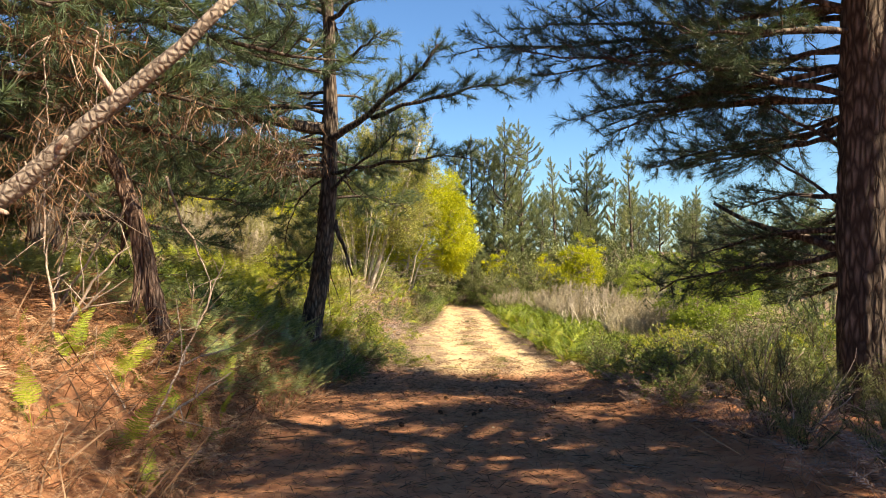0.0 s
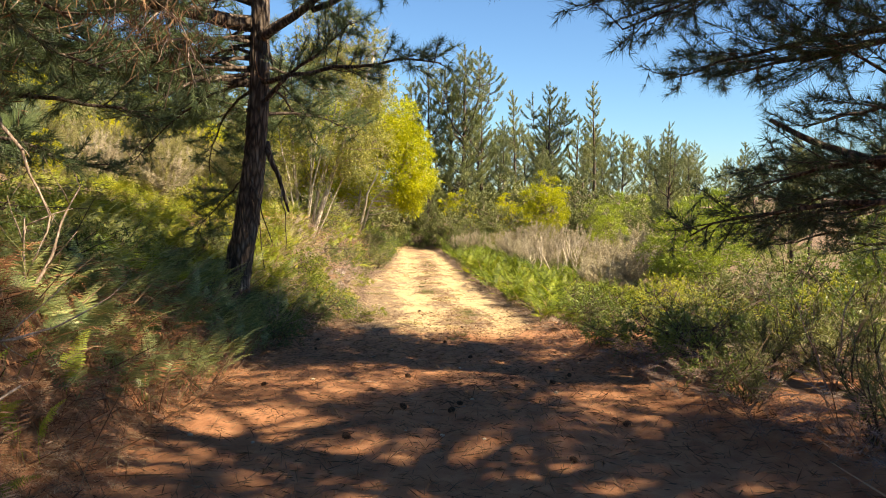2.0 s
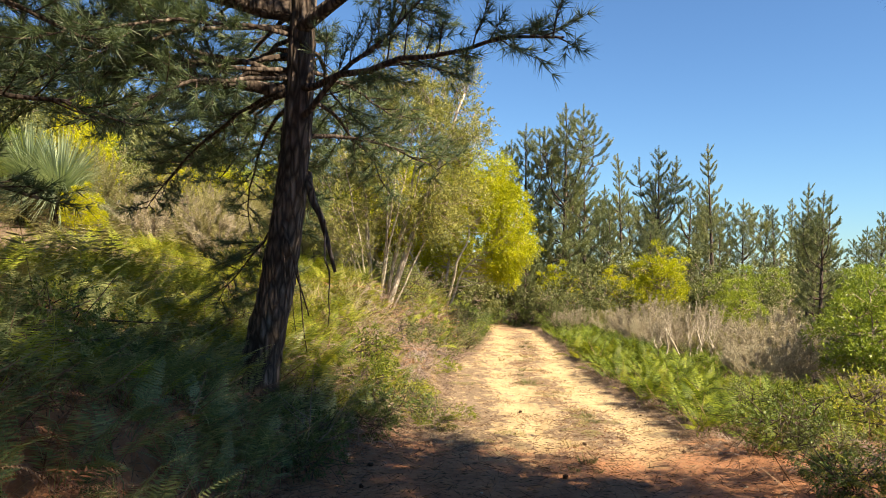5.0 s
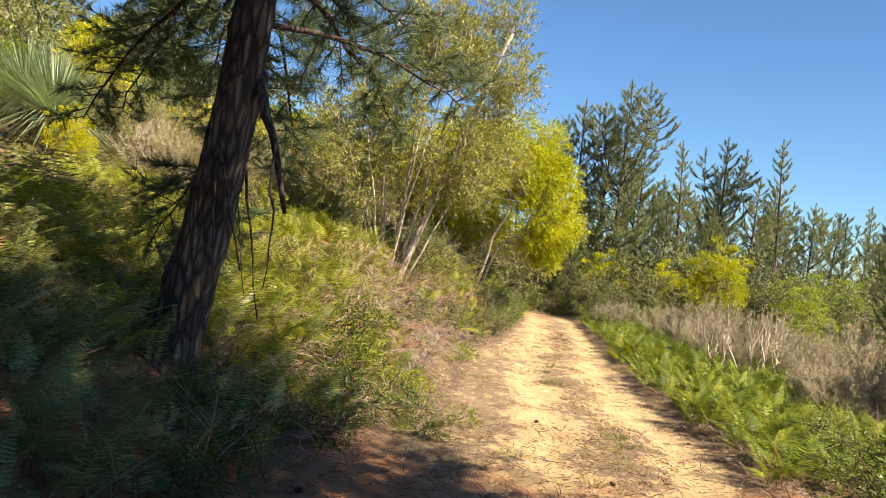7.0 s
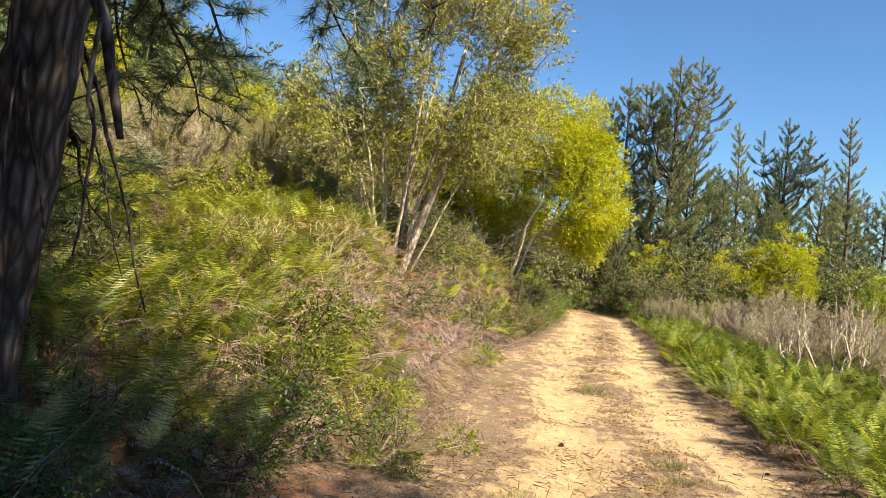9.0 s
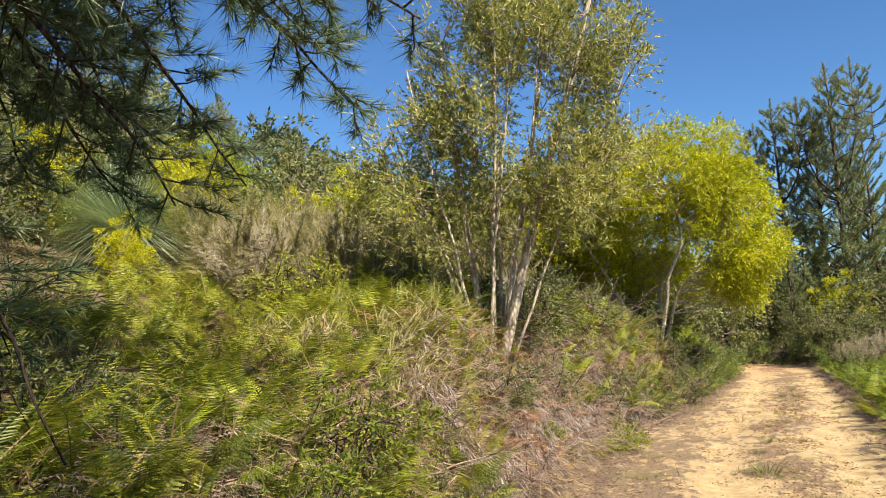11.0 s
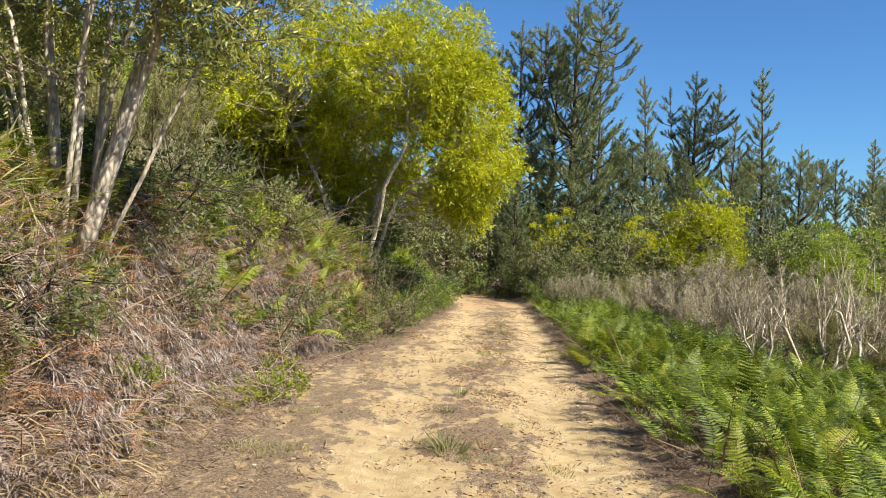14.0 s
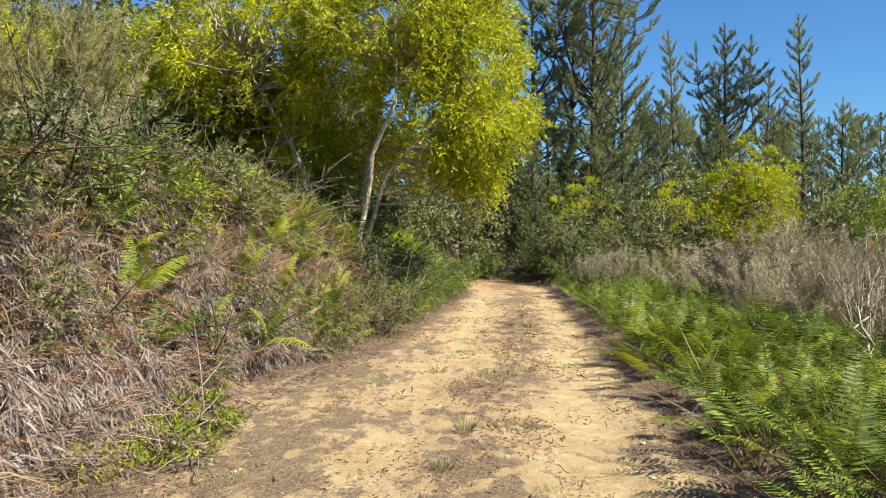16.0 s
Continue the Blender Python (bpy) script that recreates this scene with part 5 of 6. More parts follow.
x, y = spread_points(70, lambda y: (bank_edge(y) - 1.7, bank_edge(y) + 0.15), 21.5, 31.5)
plant_out(fern_plant("dead_bracken", "weathered grey-brown dead bracken hanging on the bank", DEAD_F, FERN_GREY, 6, "dead bracken"), x, y, 0.5, 0.95)

stem_gap = lambda x, y: (np.hypot(x + 2.96, y - 16.75) > 0.4) & (np.hypot(x - 5.6, y - 10) > 0.7)
x, y = spread_points(900, lambda y: (edge_r(y) + 0.25, edge_r(y) + 3.0 + 1.4 * (y < 30)), 19.0, 43.0)
field("bracken_field", "dense green bracken along the track", "fern", FAR_F, x, y, 0.4, 0.85, FERN, 4)
x, y = spread_points(200, lambda y: (edge_r(y) + 0.3, edge_r(y) + 5.5), 12.5, 24.0, stem_gap)
field("bracken_field", "sunlit yellow-green bracken in the clearing", "fern", FAR_F, x, y, 0.4, 0.7, FERN_YEL, 4)
x, y = spread_points(380, lambda y: (edge_r(y) + 7, edge_r(y) + 30), 12.0, 42.0)
field("low_heath", "low olive heath stretching away beside the clearing", "undergrowth", DIM_F, x, y, 0.6, 1.1, HEATH_GREEN, 4)
x, y = spread_points(330, lambda y: (edge_r(y) + 3.0, edge_r(y) + 12), 20.0, 44.0)
field("low_heath", "low dry heath and grass between the shrubs", "undergrowth", DIM_F, x, y, 0.4, 0.75, HEATH_GREEN, 4)
x, y = spread_points(460, lambda y: (np.full_like(y, -6.0), bank_edge(y) - 0.05), 9.5, 18.5, stem_gap)
field("bracken_field", "bracken tinted for shade, covering the bank", "fern", FAR_F, x, y, 0.4, 0.85, FERN_SHADE, 4)
x, y = spread_points(420, lambda y: (np.full_like(y, -8.0), bank_edge(y) - 0.3), 17.5, 26.0, stem_gap)
field("bracken_field", "yellow and green bracken on the sunny bank", "fern", FAR_F, x, y, 0.5, 0.95, FERN_YEL, 4)
x, y = spread_points(420, lambda y: (np.full_like(y, -10.0), bank_edge(y) - 0.9), 12.0, 36.0, stem_gap)
field("bracken_field", "green undergrowth behind the bank", "fern", FAR_F, x, y, 0.5, 0.9, FERN, 4)
x, y = spread_points(330, lambda y: (np.full_like(y, -4.6), bank_edge(y) + 0.15), 2.5, 17.5, stem_gap)
field("dead_bracken_litter", "deep red-brown fronds heaped along the bank", "undergrowth", LITTER_F, x - 0.3, y * 0.62 + 1.6, 0.45, 0.9, FERN_DEAD, 4, 0.2)
field("dead_bracken_litter", "faded dead fronds lying on the bank", "undergrowth", DEAD_F, x, y, 0.35, 0.75, FERN_BROWN, 4, 0.1)
x, y = spread_points(300, lambda y: (np.full_like(y, -4.4), bank_edge(y) + 0.1), 3.0, 9.0, stem_gap)
field("dead_bracken_litter", "fluffy red-brown dead fronds in the dappled light", "undergrowth", DEAD_F, x, y, 0.3, 0.6, FERN_DEAD, 5, 0.12)
field("dead_bracken_litter", "pale dead fronds among pine needles", "undergrowth", LITTER_F, x + 0.2, y + 0.3, 0.25, 0.5, FERN_BROWN, 2, 0.1)
x, y = spread_points(400, lambda y: (bank_edge(y) - 2.2, bank_edge(y) + 0.2), 17.5, 36.0, stem_gap)
field("dead_bracken_litter", "grey-brown dead bracken matted on the bank", "undergrowth", LITTER_F, x, y, 0.4, 0.85, FERN_GREY, 4, 0.12)
x, y = spread_points(300, lambda y: (np.full_like(y, -6.0), bank_edge(y) - 0.3), 17.5, 34.0, stem_gap)
field("dead_bracken_litter", "faded brown dead bracken between the ferns", "undergrowth", LITTER_F, x, y, 0.4, 0.8, FERN_BROWN, 4, 0.1)
x, y = spread_points(330, lambda y: (edge_r(y) + 0.1, edge_r(y) + 4.5), 2.5, 16.0, stem_gap)
field("dead_bracken_litter", "dry brown undergrowth below the pine", "undergrowth", LITTER_F, x, y, 0.35, 0.7, FERN_GREY, 4, 0.1)
x, y = spread_points(260, lambda y: (bank_edge(y) - 3.0, bank_edge(y) - 0.85), 23.5, 35.0, stem_gap)
field("bank_undergrowth", "olive and brown growth mounded on the bank", "undergrowth", FAR_F, x, y, 0.55, 0.95, FERN_YEL, 4, 0.15)
x, y = spread_points(300, lambda y: (bank_edge(y) - 1.5, bank_edge(y) + 0.1), 23.0, 34.0, stem_gap)
field("dead_bracken_litter", "red-brown dead fronds draped over the bank", "undergrowth", DEAD_F, x, y, 0.5, 0.9, FERN_DEAD, 4, 0.25)
x, y = spread_points(330, lambda y: (bank_edge(y) - 1.2, bank_edge(y) + 0.2), 22.0, 33.0, stem_gap)
field("dead_bracken_litter", "ash-grey dead bracken hanging at the foot of the bank", "undergrowth", DEAD_F, x, y, 0.5, 0.95, FERN_GREY, 4, 0.3)
x, y = spread_points(300, lambda y: (edge_r(y) + 2.6, edge_r(y) + 13), 8.5, 23.0, stem_gap)
field("low_heath", "low green and olive growth covering the clearing", "undergrowth", DIM_F, x, y, 0.45, 0.85, FERN_YEL, 5)
x, y = spread_points(260, lambda y: (edge_r(y) + 4.0, edge_r(y) + 16), -6.0, 16.0)
field("forest_undergrowth", "sparse dry undergrowth between the pines", "undergrowth", DIM_F, x, y, 0.5, 0.9, HEATH_GREEN, 4)
x, y = spread_points(150, lambda y: (edge_r(y) + 0.15, edge_r(y) + 3.0), 4.0, 13.5, stem_gap)
field("dead_bracken_litter", "brown dead fronds heaped below the big pine", "undergrowth", DEAD_F, x, y, 0.45, 0.85, FERN_GREY, 4, 0.15)
x, y = spread_points(200, lambda y: (edge_r(y) + 0.0, edge_r(y) + 0.6), 17.0, 43.0)
field("dead_bracken_litter", "dry litter at the foot of the green bracken", "undergrowth", LITTER_F, x, y, 0.2, 0.4, FERN_GREY, 3, 0.0)
x, y = spread_points(420, lambda y: (np.full_like(y, -30.0), bank_edge(y) - 4), 14.0, 60.0)
field("hill_undergrowth", "olive undergrowth on the hillside", "undergrowth", DIM_F, x, y, 0.8, 1.6, HEATH_GREEN, 4)
x, y = spread_points(300, lambda y: (np.full_like(y, -22.0), np.full_like(y, -8.5)), 19.0, 36.0)
field("hill_undergrowth", "dense olive bushes and bracken on the lower hill", "undergrowth", DIM_F, x, y, 0.7, 1.3, HEATH_GREEN, 5)
x, y = spread_points(420, lambda y: (edge_r(y) + 1.0, edge_r(y) + 34), 40.0, 66.0)
field("forest_undergrowth", "green undergrowth below the far pines", "undergrowth", DIM_F, x, y, 0.8, 1.6, SHRUB, 4)
x, y = spread_points(160, lambda y: (edge_l(y) - 5, edge_l(y) + 0.0), 34.0, 50.0)
field("forest_undergrowth", "dark undergrowth where the track enters the pines", "undergrowth", DIM_F, x, y, 0.6, 1.0, SHRUB, 4)


x, y = spread_points(110, lambda y: (np.full_like(y, -4.4), bank_edge(y) + 0.15), 14.5, 19.5, stem_gap)
field("bracken_field", "shaded bracken round the foot of the pine", "fern", FAR_F, x, y, 0.45, 0.85, FERN_SHADE, 4)


x, y = spread_points(150, lambda y: (bank_edge(y) - 1.8, bank_edge(y) + 0.25), 32.5, 42.0)
field("bracken_field", "mixed green ferns below the wattle", "fern", FAR_F, x, y, 0.5, 0.95, FERN, 4, 0.1)
x, y = spread_points(120, lambda y: (bank_edge(y) - 2.2, bank_edge(y) + 0.15), 17.5, 22.5, stem_gap)
field("bracken_field", "gold and green bracken beside the track", "fern", FAR_F, x, y, 0.45, 0.8, FERN_YEL, 4)
x, y = spread_points(160, lambda y: (bank_edge(y) - 1.6, bank_edge(y) + 0.3), 16.5, 22.5, stem_gap)
field("dead_bracken_litter", "straw-coloured dead stalks and fronds on the bank", "undergrowth", LITTER_F, x, y, 0.35, 0.7, FERN_GREY, 4, 0.1)


# ---- low shrubs ----
def low_shrub(label, leaf, n=26, w=0.55, tall=0.7, ll=0.05, lw=0.018):
    c, r = lumps([((0, 0, tall * 0.55), (w, w, tall * 0.4))], n, 0.12, 0.24)
    c[:, 2] = c[:, 2].clip(0.1)
    st = [([(0, 0, -0.1), (0.1 * k, 0.05, tall * 0.3), (0.25 * k, 0.1, tall * 0.6)], 0.012) for k in (-1, 0.2, 1)]
    return broadleaf("shrub", label, (0, 0, 0), st, c, r, 110, ll, lw, TWIG, leaf, "shrub", "low shrubs", 0.02, 0.9, 0.0, 0.2)


s1 = low_shrub("dense dark green shrub beside the track", SHRUB)
s2 = low_shrub("yellow-green shrub with fine broom-like leaves", FERN_YEL, 26, 0.5, 0.75, 0.06, 0.016)
s3 = low_shrub("olive shrub with fine leaves", SHRUB_BACK, 26, 0.5, 0.8, 0.06, 0.016)
SH = [(s1, 3.3, 11.6, 0.7), (s3, 4.6, 11.8, 0.9), (s1, 5.8, 12.8, 1.1), (s3, 6.4, 10.6, 1.1), (s1, 3.2, 14.6, 0.7), (s3, 3.4, 15.8, 0.7), (s3, -2.7, 26.4, 1.3), (s3, -2.9, 28.0, 1.4), (s2, -2.6, 29.6, 1.2), (s3, -3.2, 29.8, 1.4), (s3, -2.5, 31.2, 1.2), (s2, -3.4, 26.0, 1.1), (s1, 3.55, 17.4, 1.0), (s1, 3.9, 12.6, 1.1), (s1, 3.5, 13.4, 1.0), (s1, 4.5, 13.8, 1.0), (s1, 3.1, 10.4, 0.6), (s3, 4.8, 15.6, 1.1), (s2, 4.4, 18.6, 1.1), (s2, 5.4, 17.0, 1.0), (s2, 5.8, 19.6, 1.3), (s3, 4.2, 20.4, 0.8), (s1, 6.6, 15.0, 1.2), (s3, 6.8, 18.0, 1.3), (s2, 4.8, 22.0, 0.8),
      (s1, 8.4, 24.0, 1.6), (s3, 9.6, 22.6, 1.8), (s1, 11.2, 24.4, 2.0), (s2, 10.2, 20.4, 1.5), (s3, 12.6, 20.0, 2.0), (s1, 8.6, 20.6, 1.4), (s2, 7.8, 17.4, 1.3), (s1, 9.4, 17.6, 1.7), (s3, 11.4, 17.0, 1.9), (s1, 12.8, 25.2, 2.1), (s2, 14.6, 22.4, 2.1), (s1, 9.2, 14.4, 1.6), (s3, 7.6, 12.4, 1.3), (s1, 14.4, 18.4, 2.2), (s3, 10.0, 28.6, 1.7), (s1, 12.0, 30.6, 2.0),
      (s1, -1.55, 18.9, 0.95), (s2, -1.35, 20.3, 0.8), (s1, -1.7, 17.6, 0.7), (s1, -2.2, 16.2, 0.8), (s1, -2.6, 16.3, 0.5), (s3, -2.5, 17.3, 0.6), (s1, -1.9, 15.2, 0.6), (s3, -1.0, 19.6, 0.5), (s2, -2.1, 19.4, 1.1), (s2, -2.3, 20.8, 1.2), (s3, -1.8, 21.6, 0.8), (s3, -2.3, 24.2, 1.0), (s2, -1.95, 25.2, 0.7), (s3, -2.3, 27.2, 1.1), (s3, -2.0, 28.8, 1.0), (s3, -1.9, 30.6, 1.1), (s3, -1.3, 32.0, 1.0), (s3, -0.9, 33.2, 1.0), (s1, -0.9, 35.0, 1.1), (s3, -1.2, 36.0, 1.2), (s3, -1.4, 34.4, 1.1), (s1, -1.1, 37.8, 1.3), (s3, -1.9, 35.4, 1.3), (s1, -0.7, 37.0, 1.1), (s1, -0.8, 39.0, 1.2), (s1, -0.5, 41.0, 1.2), (s1, -0.6, 43.0, 1.3),
      (s1, 4.4, 31.2, 0.9), (s3, 5.7, 33.2, 1.0), (s1, 4.6, 35.4, 1.0), (s1, 6.6, 31.6, 0.9), (s3, 7.4, 32.8, 1.1), (s1, 4.1, 33.2, 0.9), (s3, 5.1, 28.5, 0.6), (s1, 6.3, 28.3, 0.7), (s3, 5.7, 31.0, 0.8), (s1, 8.0, 30.2, 0.9), (s1, 2.9, 40.0, 1.0), (s1, 3.1, 42.0, 1.2), (s1, 3.0, 44.0, 1.3), (s1, 2.4, 45.8, 1.4), (s1, 1.2, 47.0, 1.5), (s1, -0.2, 47.6, 1.5), (s3, 3.2, 38.0, 0.9), (s1, -3.6, 13.0, 1.0), (s1, -4.4, 15.0, 1.1), (s1, -3.9, 11.4, 1.0), (s1, -5.4, 13.4, 1.3), (s3, -3.9, 18.9, 1.0), (s3, -3.6, 27.0, 1.1), (s3, -4.8, 26.4, 1.2), (s2, -5.4, 24.6, 1.3), (s3, -3.0, 31.4, 1.2), (s3, -2.6, 34.6, 1.2), (s1, -2.0, 36.6, 1.6), (s1, -3.2, 38.0, 1.8)]
seen_s = set()
for src, x, y, f in SH:
    f *= 0.9 if x > 4 and 28 < y < 36 else 1.0
    m = pose(x, y, h(x, y) - 0.02, 0, 0, rng.uniform(0, 360)) @ Matrix.Diagonal((f, f, f, 1))
    if src in seen_s:
        copy_thing(src, m).matrix_basis = m
    else:
        seen_s.add(src)
        src.matrix_basis = m


# ---- ground litter ----
def lying(n, x, y, L, W, up=0.15, lift=0.004):
    d = unit(np.stack([rng.normal(size=n), rng.normal(size=n), rng.normal(size=n) * up], 1))
    z = H(x, y) + lift + rng.uniform(0, 0.02, n)
    return blades(np.stack([x, y, z], 1), d, L, W)


n = 34000
y = 2.6 + 18.4 * rng.beta(1.0, 1.25, n)
x = rng.uniform(-4.4, 3.6, n)
tagged(new("needle_litter", mesh_of("needle_litter", *lying(n, x, y, rng.uniform(0.06, 0.18, n), 0.008, 0.3), NEEDLE_DEAD)), "fallen red-brown pine needles on the track", "litter", kind="stuff")
n = 9000
y = rng.uniform(15, 43, n)
u = rng.beta(0.45, 0.45, n)
x = edge_l(y) - 0.4 + (edge_r(y) - edge_l(y) + 0.6) * u
tagged(new("leaf_litter", mesh_of("leaf_litter", *lying(n, x, y, rng.uniform(0.02, 0.07, n), rng.uniform(0.004, 0.013, n), 0.35), FERN_GREY)), "dry leaf and twig litter on the sand", "litter", kind="stuff")
n = 4500
y = 16 + 24 * rng.beta(1.0, 1.4, n)
c = edge_l(y) * 0.25 + edge_r(y) * 0.75 - 0.35
x = c + rng.normal(size=n) * 0.22 + 0.25 * np.sin(y * 2.1)
tagged(new("leaf_litter", mesh_of("leaf_litter", *lying(n, x, y, rng.uniform(0.02, 0.06, n), rng.uniform(0.005, 0.014, n), 0.35), FERN_DEAD)), "brown leaf litter along the crown of the track", "litter", kind="stuff")
n = 34000
y = 16 + 26 * rng.beta(1.2, 1.6, n)
x = edge_l(y) - 0.2 + (edge_r(y) - edge_l(y) + 0.3) * rng.uniform(0, 1, n)
k = wave(x * 3.1 + 1.7, y * 2.2) + 0.5 * wave(x * 7.3, y * 5.9) > 0.28
x, y = x[k], y[k]
n = len(x)
tagged(new("leaf_litter", mesh_of("leaf_litter", *lying(n, x, y, rng.uniform(0.02, 0.075, n), rng.uniform(0.006, 0.016, n), 0.3), FERN_BROWN)), "dark leaf litter drifted in patches on the track", "litter", kind="stuff")
n = 9000
y = rng.uniform(21, 32, n)
x = bank_edge(y) + rng.uniform(-0.3, 0.9, n)
tagged(new("leaf_litter", mesh_of("leaf_litter", *lying(n, x, y, rng.uniform(0.04, 0.16, n), 0.008, 0.45), FERN_GREY)), "grey stalk litter at the foot of the bank", "litter", kind="stuff")

# small sticks on the track
for i in range(60):
    yy = rng.uniform(6, 34)
    xx = rng.uniform(edge_l(yy) - 0.2, edge_r(yy) + 0.1)
    L = rng.uniform(0.08, 0.4)
    a = rng.uniform(0, 6.28)
    e = (L * math.cos(a), L * math.sin(a), h(xx + L * math.cos(a), yy + L * math.sin(a)) - h(xx, yy))
    o = new("stick", mesh_of("stick", *tube(line((0, 0, 0.006), (e[0], e[1], e[2] + 0.008), 5, 0.12), np.linspace(0.007, 0.003, 5), 5), TWIG if i % 3 else TWIG_PALE, True))
    o.location = (xx, yy, h(xx, yy))
    tagged(o, "short dry stick lying on the track", "stick", "sticks on the track")

# yellow seedlings at the track's edge
cS, rS = lumps([((0, 0, 0.13), (0.4, 0.4, 0.09))], 16, 0.07, 0.13)
seed = broadleaf("wattle_seedling", "low yellow-leaved wattle seedling on the track's edge", (0, 0, 0), [([(0, 0, -0.05), (0.03, 0, 0.1), (0.05, 0.02, 0.2)], 0.006)], cS, rS, 72, 0.055, 0.014, TWIG_PALE, FERN_YEL, "plant", "wattle seedlings", 0.012, 0.9, -0.2, 0.1)
for i, (x, y, f) in enumerate(((-1.35, 27.3, 1.1), (-1.15, 26.6, 0.9), (-1.5, 26.2, 0.8), (-1.2, 31.0, 0.8), (-1.7, 24.6, 0.9), (-2.0, 26.9, 1.0), (-0.9, 19.0, 0.8), (-0.55, 20.2, 0.7))):
    m = pose(x, y, h(x, y), 0, 0, 47 * i) @ Matrix.Diagonal((f, f, f, 1))
    if i:
        copy_thing(seed, m).matrix_basis = m
    else:
        seed.matrix_basis = m

# tangled grey twigs under the wattle
for x, y in ((-1.2, 34.2), (-2.4, 34.2), (-3.4, 33.4), (-0.8, 33.4), (-2.8, 32.6), (-1.7, 32.6)):
    dead_branch((x, y, h(x, y)), [tuple(np.array([rng.normal() * 0.7, -0.3 + rng.normal() * 0.5, rng.uniform(0.4, 1.1)])) for _ in range(6)], 0.011, "grey dead twigs tangled under the wattle", TWIG_PALE, 5)

# tassels of dead fronds hanging at the foot of the bank
m = 1150
y = 22.3 + 9.2 * rng.uniform(0, 1, m)
x = bank_edge(y) + 0.12 - 1.25 * rng.beta(1.0, 1.7, m)
k = wave(x * 1.4 + 1, y * 1.9) > -0.3
x, y = x[k], y[k]
top = np.stack([x, y, H(x, y) + rng.uniform(0.18, 0.62, len(x))], 1)
lead = np.stack([0.35 + rng.normal(size=len(x)) * 0.3, rng.normal(size=len(x)) * 0.35, np.full(len(x), -1.0)], 1)
P, D = np.repeat(top, 22, 0), np.repeat(lead, 22, 0)
n = len(P)
P = P + D * rng.uniform(0, 0.28, (n, 1)) + rng.normal(size=(n, 3)) * 0.025
D = D + rng.normal(size=(n, 3)) * 0.42
tagged(new("dead_bracken_thatch", mesh_of("dead_bracken_thatch", *blades(P, D, rng.uniform(0.07, 0.22, n), 0.012, 0.1), FERN_MAUVE)), "mauve-grey tassels of dead bracken hanging on the bank", "undergrowth", kind="stuff")
n = 9000
y = rng.uniform(21.5, 33, n)
x = bank_edge(y) - 0.6 - 2.0 * rng.uniform(0, 1, n)
k = wave(x * 1.6 + 4, y * 1.9) > -0.1
x, y = x[k], y[k]
n = len(x)
P = np.stack([x, y, H(x, y) + rng.uniform(0.1, 0.5, n)], 1)
D = np.stack([0.2 + rng.normal(size=n) * 0.5, rng.normal(size=n) * 0.5, 0.7 + rng.normal(size=n) * 0.4], 1)
tagged(new("wiry_scrub", mesh_of("wiry_scrub", *blades(P, D, rng.uniform(0.12, 0.36, n), 0.014, 0.1), HEATH_GREEN)), "wiry olive scrub growing over the bank", "undergrowth", kind="stuff")

# jumbled straw stalks heaped at the foot of the sunny bank
n = 2600
y = 18.5 + 9.0 * rng.beta(1.3, 1.6, n)
x = bank_edge(y) + 0.35 - 1.3 * rng.uniform(0, 1, n)
k = wave(x * 1.7 + 2, y * 1.4) > -0.3
x, y = x[k], y[k]
n = len(x)
P = np.stack([x, y, H(x, y) + rng.uniform(0.0, 0.4, n)], 1)
D = np.stack([0.5 + rng.normal(size=n) * 0.8, rng.normal(size=n) * 0.8, rng.normal(size=n) * 0.3], 1)
tagged(new("straw_heap", mesh_of("straw_heap", *blades(P, D, rng.uniform(0.2, 0.55, n), 0.009, 0.25), DRYGRASS)), "heap of broken straw-coloured bracken stalks on the bank", "undergrowth", kind="stuff")

# dry stalks on the banks
n = 6400
y = np.where(rng.uniform(0, 1, n) < 0.35, rng.uniform(17, 27, n), rng.uniform(3, 36, n))
side = rng.uniform(0, 1, n) < 0.72
x = np.where(side, bank_edge(y) - rng.uniform(-0.1, 2.6, n), edge_r(y) + rng.uniform(0.15, 3.5, n))
P = np.stack([x, y, H(x, y)], 1)
D = unit(np.stack([rng.normal(size=n) * 0.9, rng.normal(size=n) * 0.9, rng.uniform(0.1, 1.0, n)], 1))
tagged(new("dry_stalks", mesh_of("dry_stalks", *blades(P, D, rng.uniform(0.25, 0.95, n), 0.012), FERN_BROWN)), "broken dry stalks standing in the undergrowth", "undergrowth", kind="stuff")


# pine cones
def cone_mesh():
    ps = [tube(np.array([(0, 0, -0.035), (0, 0, 0.0), (0, 0, 0.035), (0, 0, 0.05)]), [0.012, 0.026, 0.02, 0.006], 8)]
    for i in range(46):
        z = -0.035 + 0.08 * i / 46
        a = i * 2.4
        r = 0.034 * math.sin(math.pi * (0.18 + 0.75 * i / 46))
        o = np.array([math.cos(a), math.sin(a), 0.25])
        t = np.array([-math.sin(a), math.cos(a), 0])
        b = np.array([0, 0, z]) + o * r * 0.6
        ps.append((np.array([b - t * 0.006, b + t * 0.006, b + o * 0.016 + t * 0.008 + np.array([0, 0, 0.004]), b + o * 0.016 - t * 0.008 + np.array([0, 0, 0.004])]), np.array([[0, 1, 2, 3]])))
    return mesh_of("pine_cone", *join(ps), CONE)


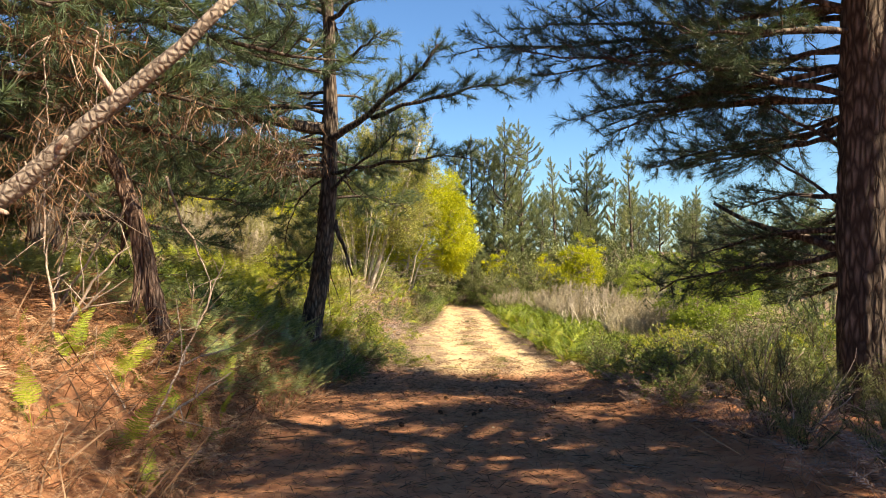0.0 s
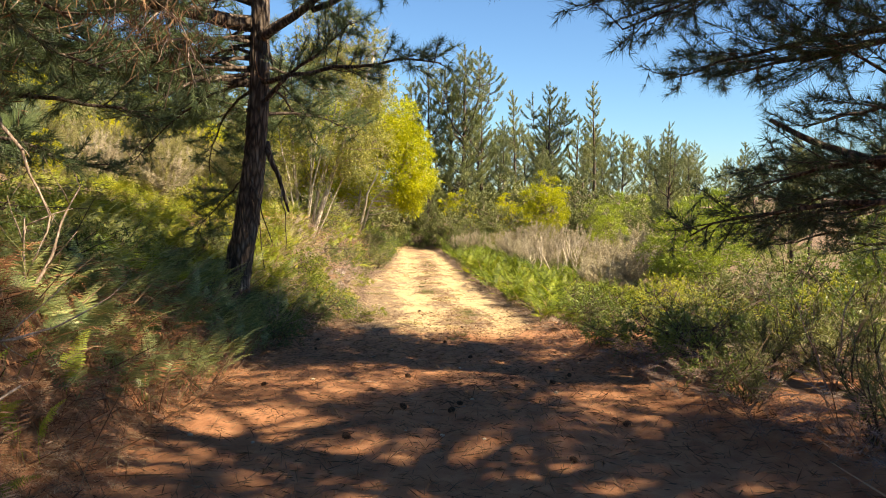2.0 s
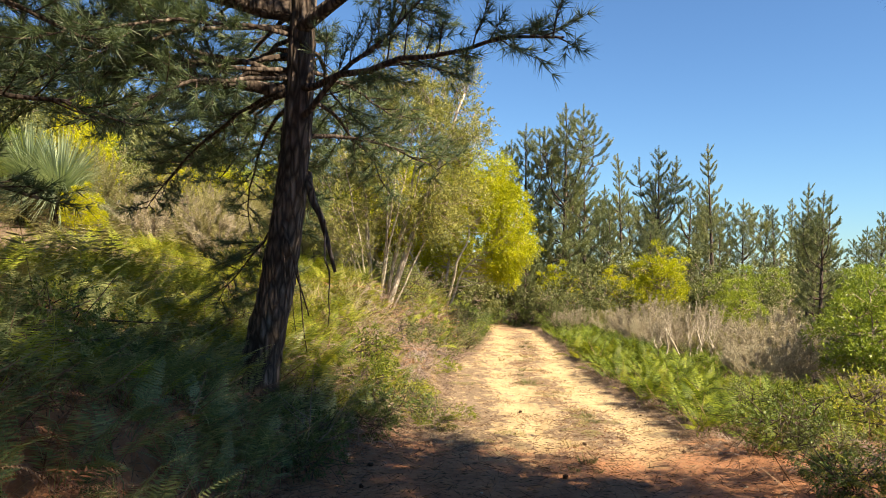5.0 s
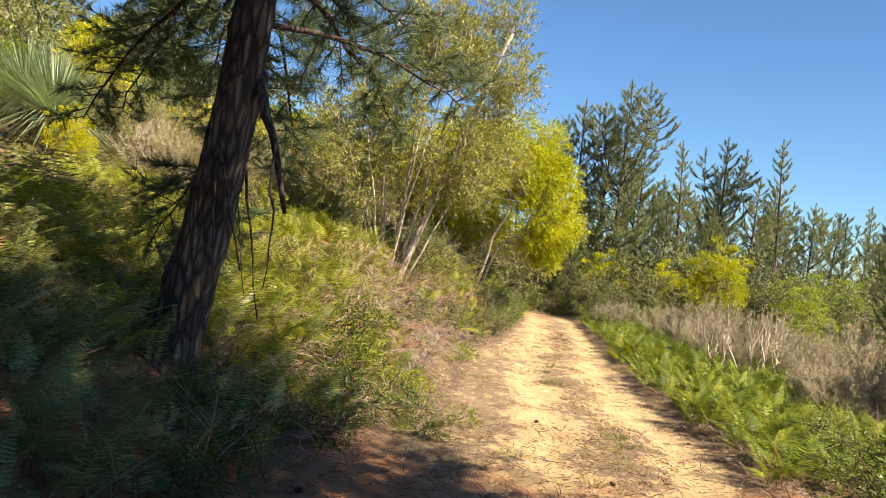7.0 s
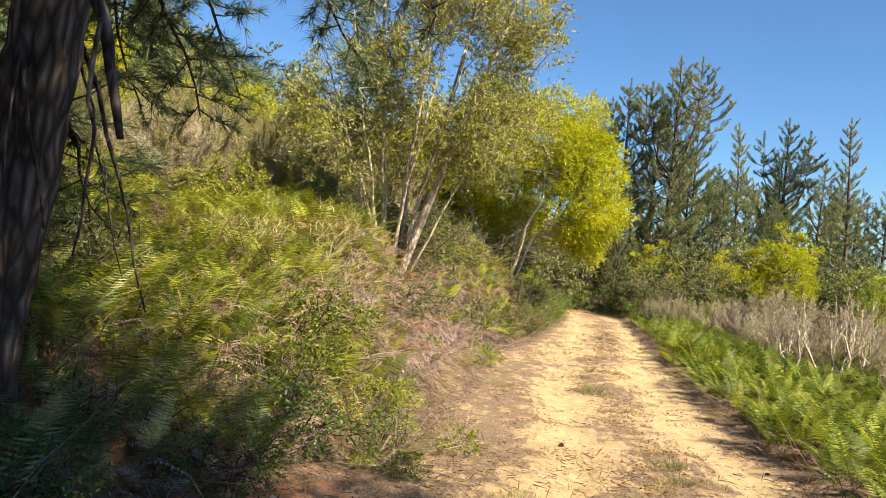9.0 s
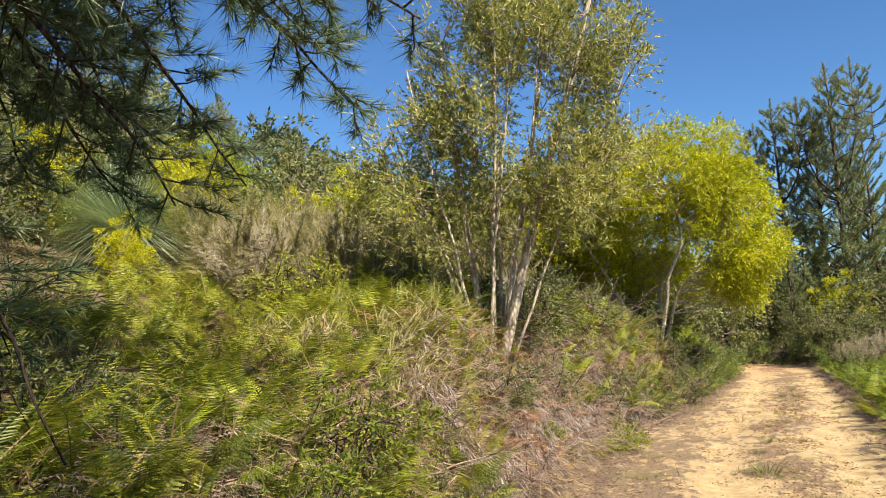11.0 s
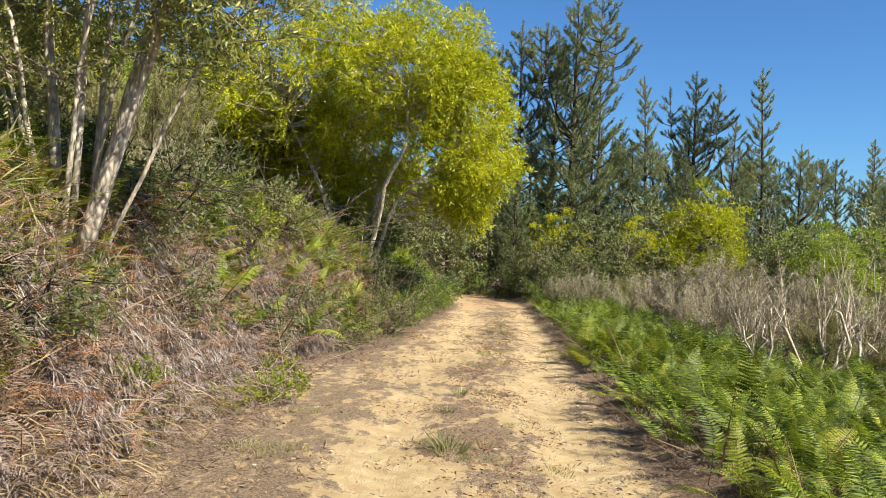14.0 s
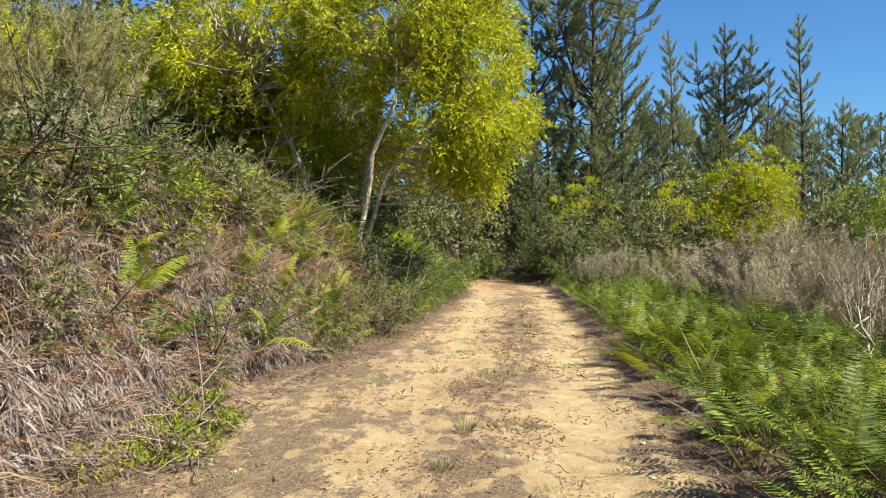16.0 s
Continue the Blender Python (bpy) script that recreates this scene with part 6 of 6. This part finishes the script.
cm = cone_mesh()
ys = np.concatenate([rng.uniform(8.0, 18.5, 18), rng.uniform(18, 27, 3)])
for i, yy in enumerate(ys):
    xx = rng.uniform(edge_l(yy) + 0.1, edge_r(yy) - 0.1)
    o = new("pine_cone", cm)
    f = rng.uniform(0.55, 0.9)
    o.matrix_basis = pose(xx, yy, h(xx, yy) + 0.028 * f, rng.uniform(60, 110), rng.uniform(0, 40), rng.uniform(0, 360)) @ Matrix.Diagonal((f, f, f, 1))
    tagged(o, "dark open pine cone lying on the track", "pine cone", "pine cones on the track")


# pebbles, grass tufts, twigs on the track
peb = bmesh.new()
bmesh.ops.create_icosphere(peb, subdivisions=1, radius=0.5)
for v in peb.verts:
    v.co = Vector((v.co.x * 1.2, v.co.y * 0.9, v.co.z * 0.6)) * (1 + 0.25 * noise.noise(v.co * 3))
pm = bpy.data.meshes.new("pebble")
peb.to_mesh(pm)
peb.free()
pm.materials.append(STONE)
for i in range(110):
    yy = rng.uniform(8, 36)
    xx = rng.uniform(edge_l(yy), edge_r(yy))
    o = new("pebble", pm)
    f = rng.uniform(0.015, 0.05)
    o.matrix_basis = pose(xx, yy, h(xx, yy) + f * 0.12, 0, 0, rng.uniform(0, 360)) @ Matrix.Diagonal((f, f, f, 1))
    tagged(o, "small pale stone half sunk in the sand", "stone", "pebbles on the track")


def grass_tuft(label, mat, n=70, tall=0.2, wide=0.09):
    a = rng.uniform(0, 2 * math.pi, n)
    r = wide * np.sqrt(rng.uniform(0, 1, n))
    P = np.stack([np.cos(a) * r, np.sin(a) * r, np.full(n, -0.01)], 1)
    D = unit(np.stack([np.cos(a) * 0.7 + rng.normal(size=n) * 0.3, np.sin(a) * 0.7 + rng.normal(size=n) * 0.3, np.ones(n)], 1))
    return tagged(new("grass_tuft", mesh_of("grass_tuft", *blades(P, D, rng.uniform(0.4, 1.1, n) * tall, 0.007), mat)), label, "grass", kind="stuff")


tufts = [grass_tuft("small olive grass tuft in the middle of the track", SHRUB_BACK), grass_tuft("dry straw-coloured grass tuft on the sand", DRYGRASS)]
for i in range(30):
    yy = rng.uniform(16, 40)
    c0, c1 = edge_l(yy), edge_r(yy)
    xx = (c0 * 0.25 + c1 * 0.75 - 0.35 + rng.normal() * 0.22) if i % 3 else rng.uniform(c0, c1)
    f = rng.uniform(0.35, 0.9)
    m = pose(xx, yy, h(xx, yy), 0, 0, rng.uniform(0, 360)) @ Matrix.Diagonal((f, f, f, 1))
    if i < 2:
        tufts[i].matrix_basis = m
    else:
        copy_thing(tufts[i % 2], m).matrix_basis = m
m = pose(0.83, 25.15, h(0.83, 25.15)) @ Matrix.Diagonal((1.4, 1.4, 1.2, 1))
copy_thing(tufts[0], m).matrix_basis = m
mat_tuft = grass_tuft("low grey-green mat of withered grass on the sand", HEATH_GREEN, 240, 0.05, 0.2)
for i in range(46):
    yy = rng.uniform(18, 34)
    c0, c1 = edge_l(yy), edge_r(yy)
    xx = c0 * 0.25 + c1 * 0.75 - 0.35 + rng.normal() * 0.3 if i % 2 else rng.uniform(c0 - 0.3, c0 + 1.3)
    f = rng.uniform(0.5, 1.2)
    m = pose(xx, yy, h(xx, yy), 0, 0, rng.uniform(0, 360)) @ Matrix.Diagonal((f * rng.uniform(0.7, 1.4), f, f, 1))
    if i:
        copy_thing(mat_tuft, m).matrix_basis = m
    else:
        mat_tuft.matrix_basis = m
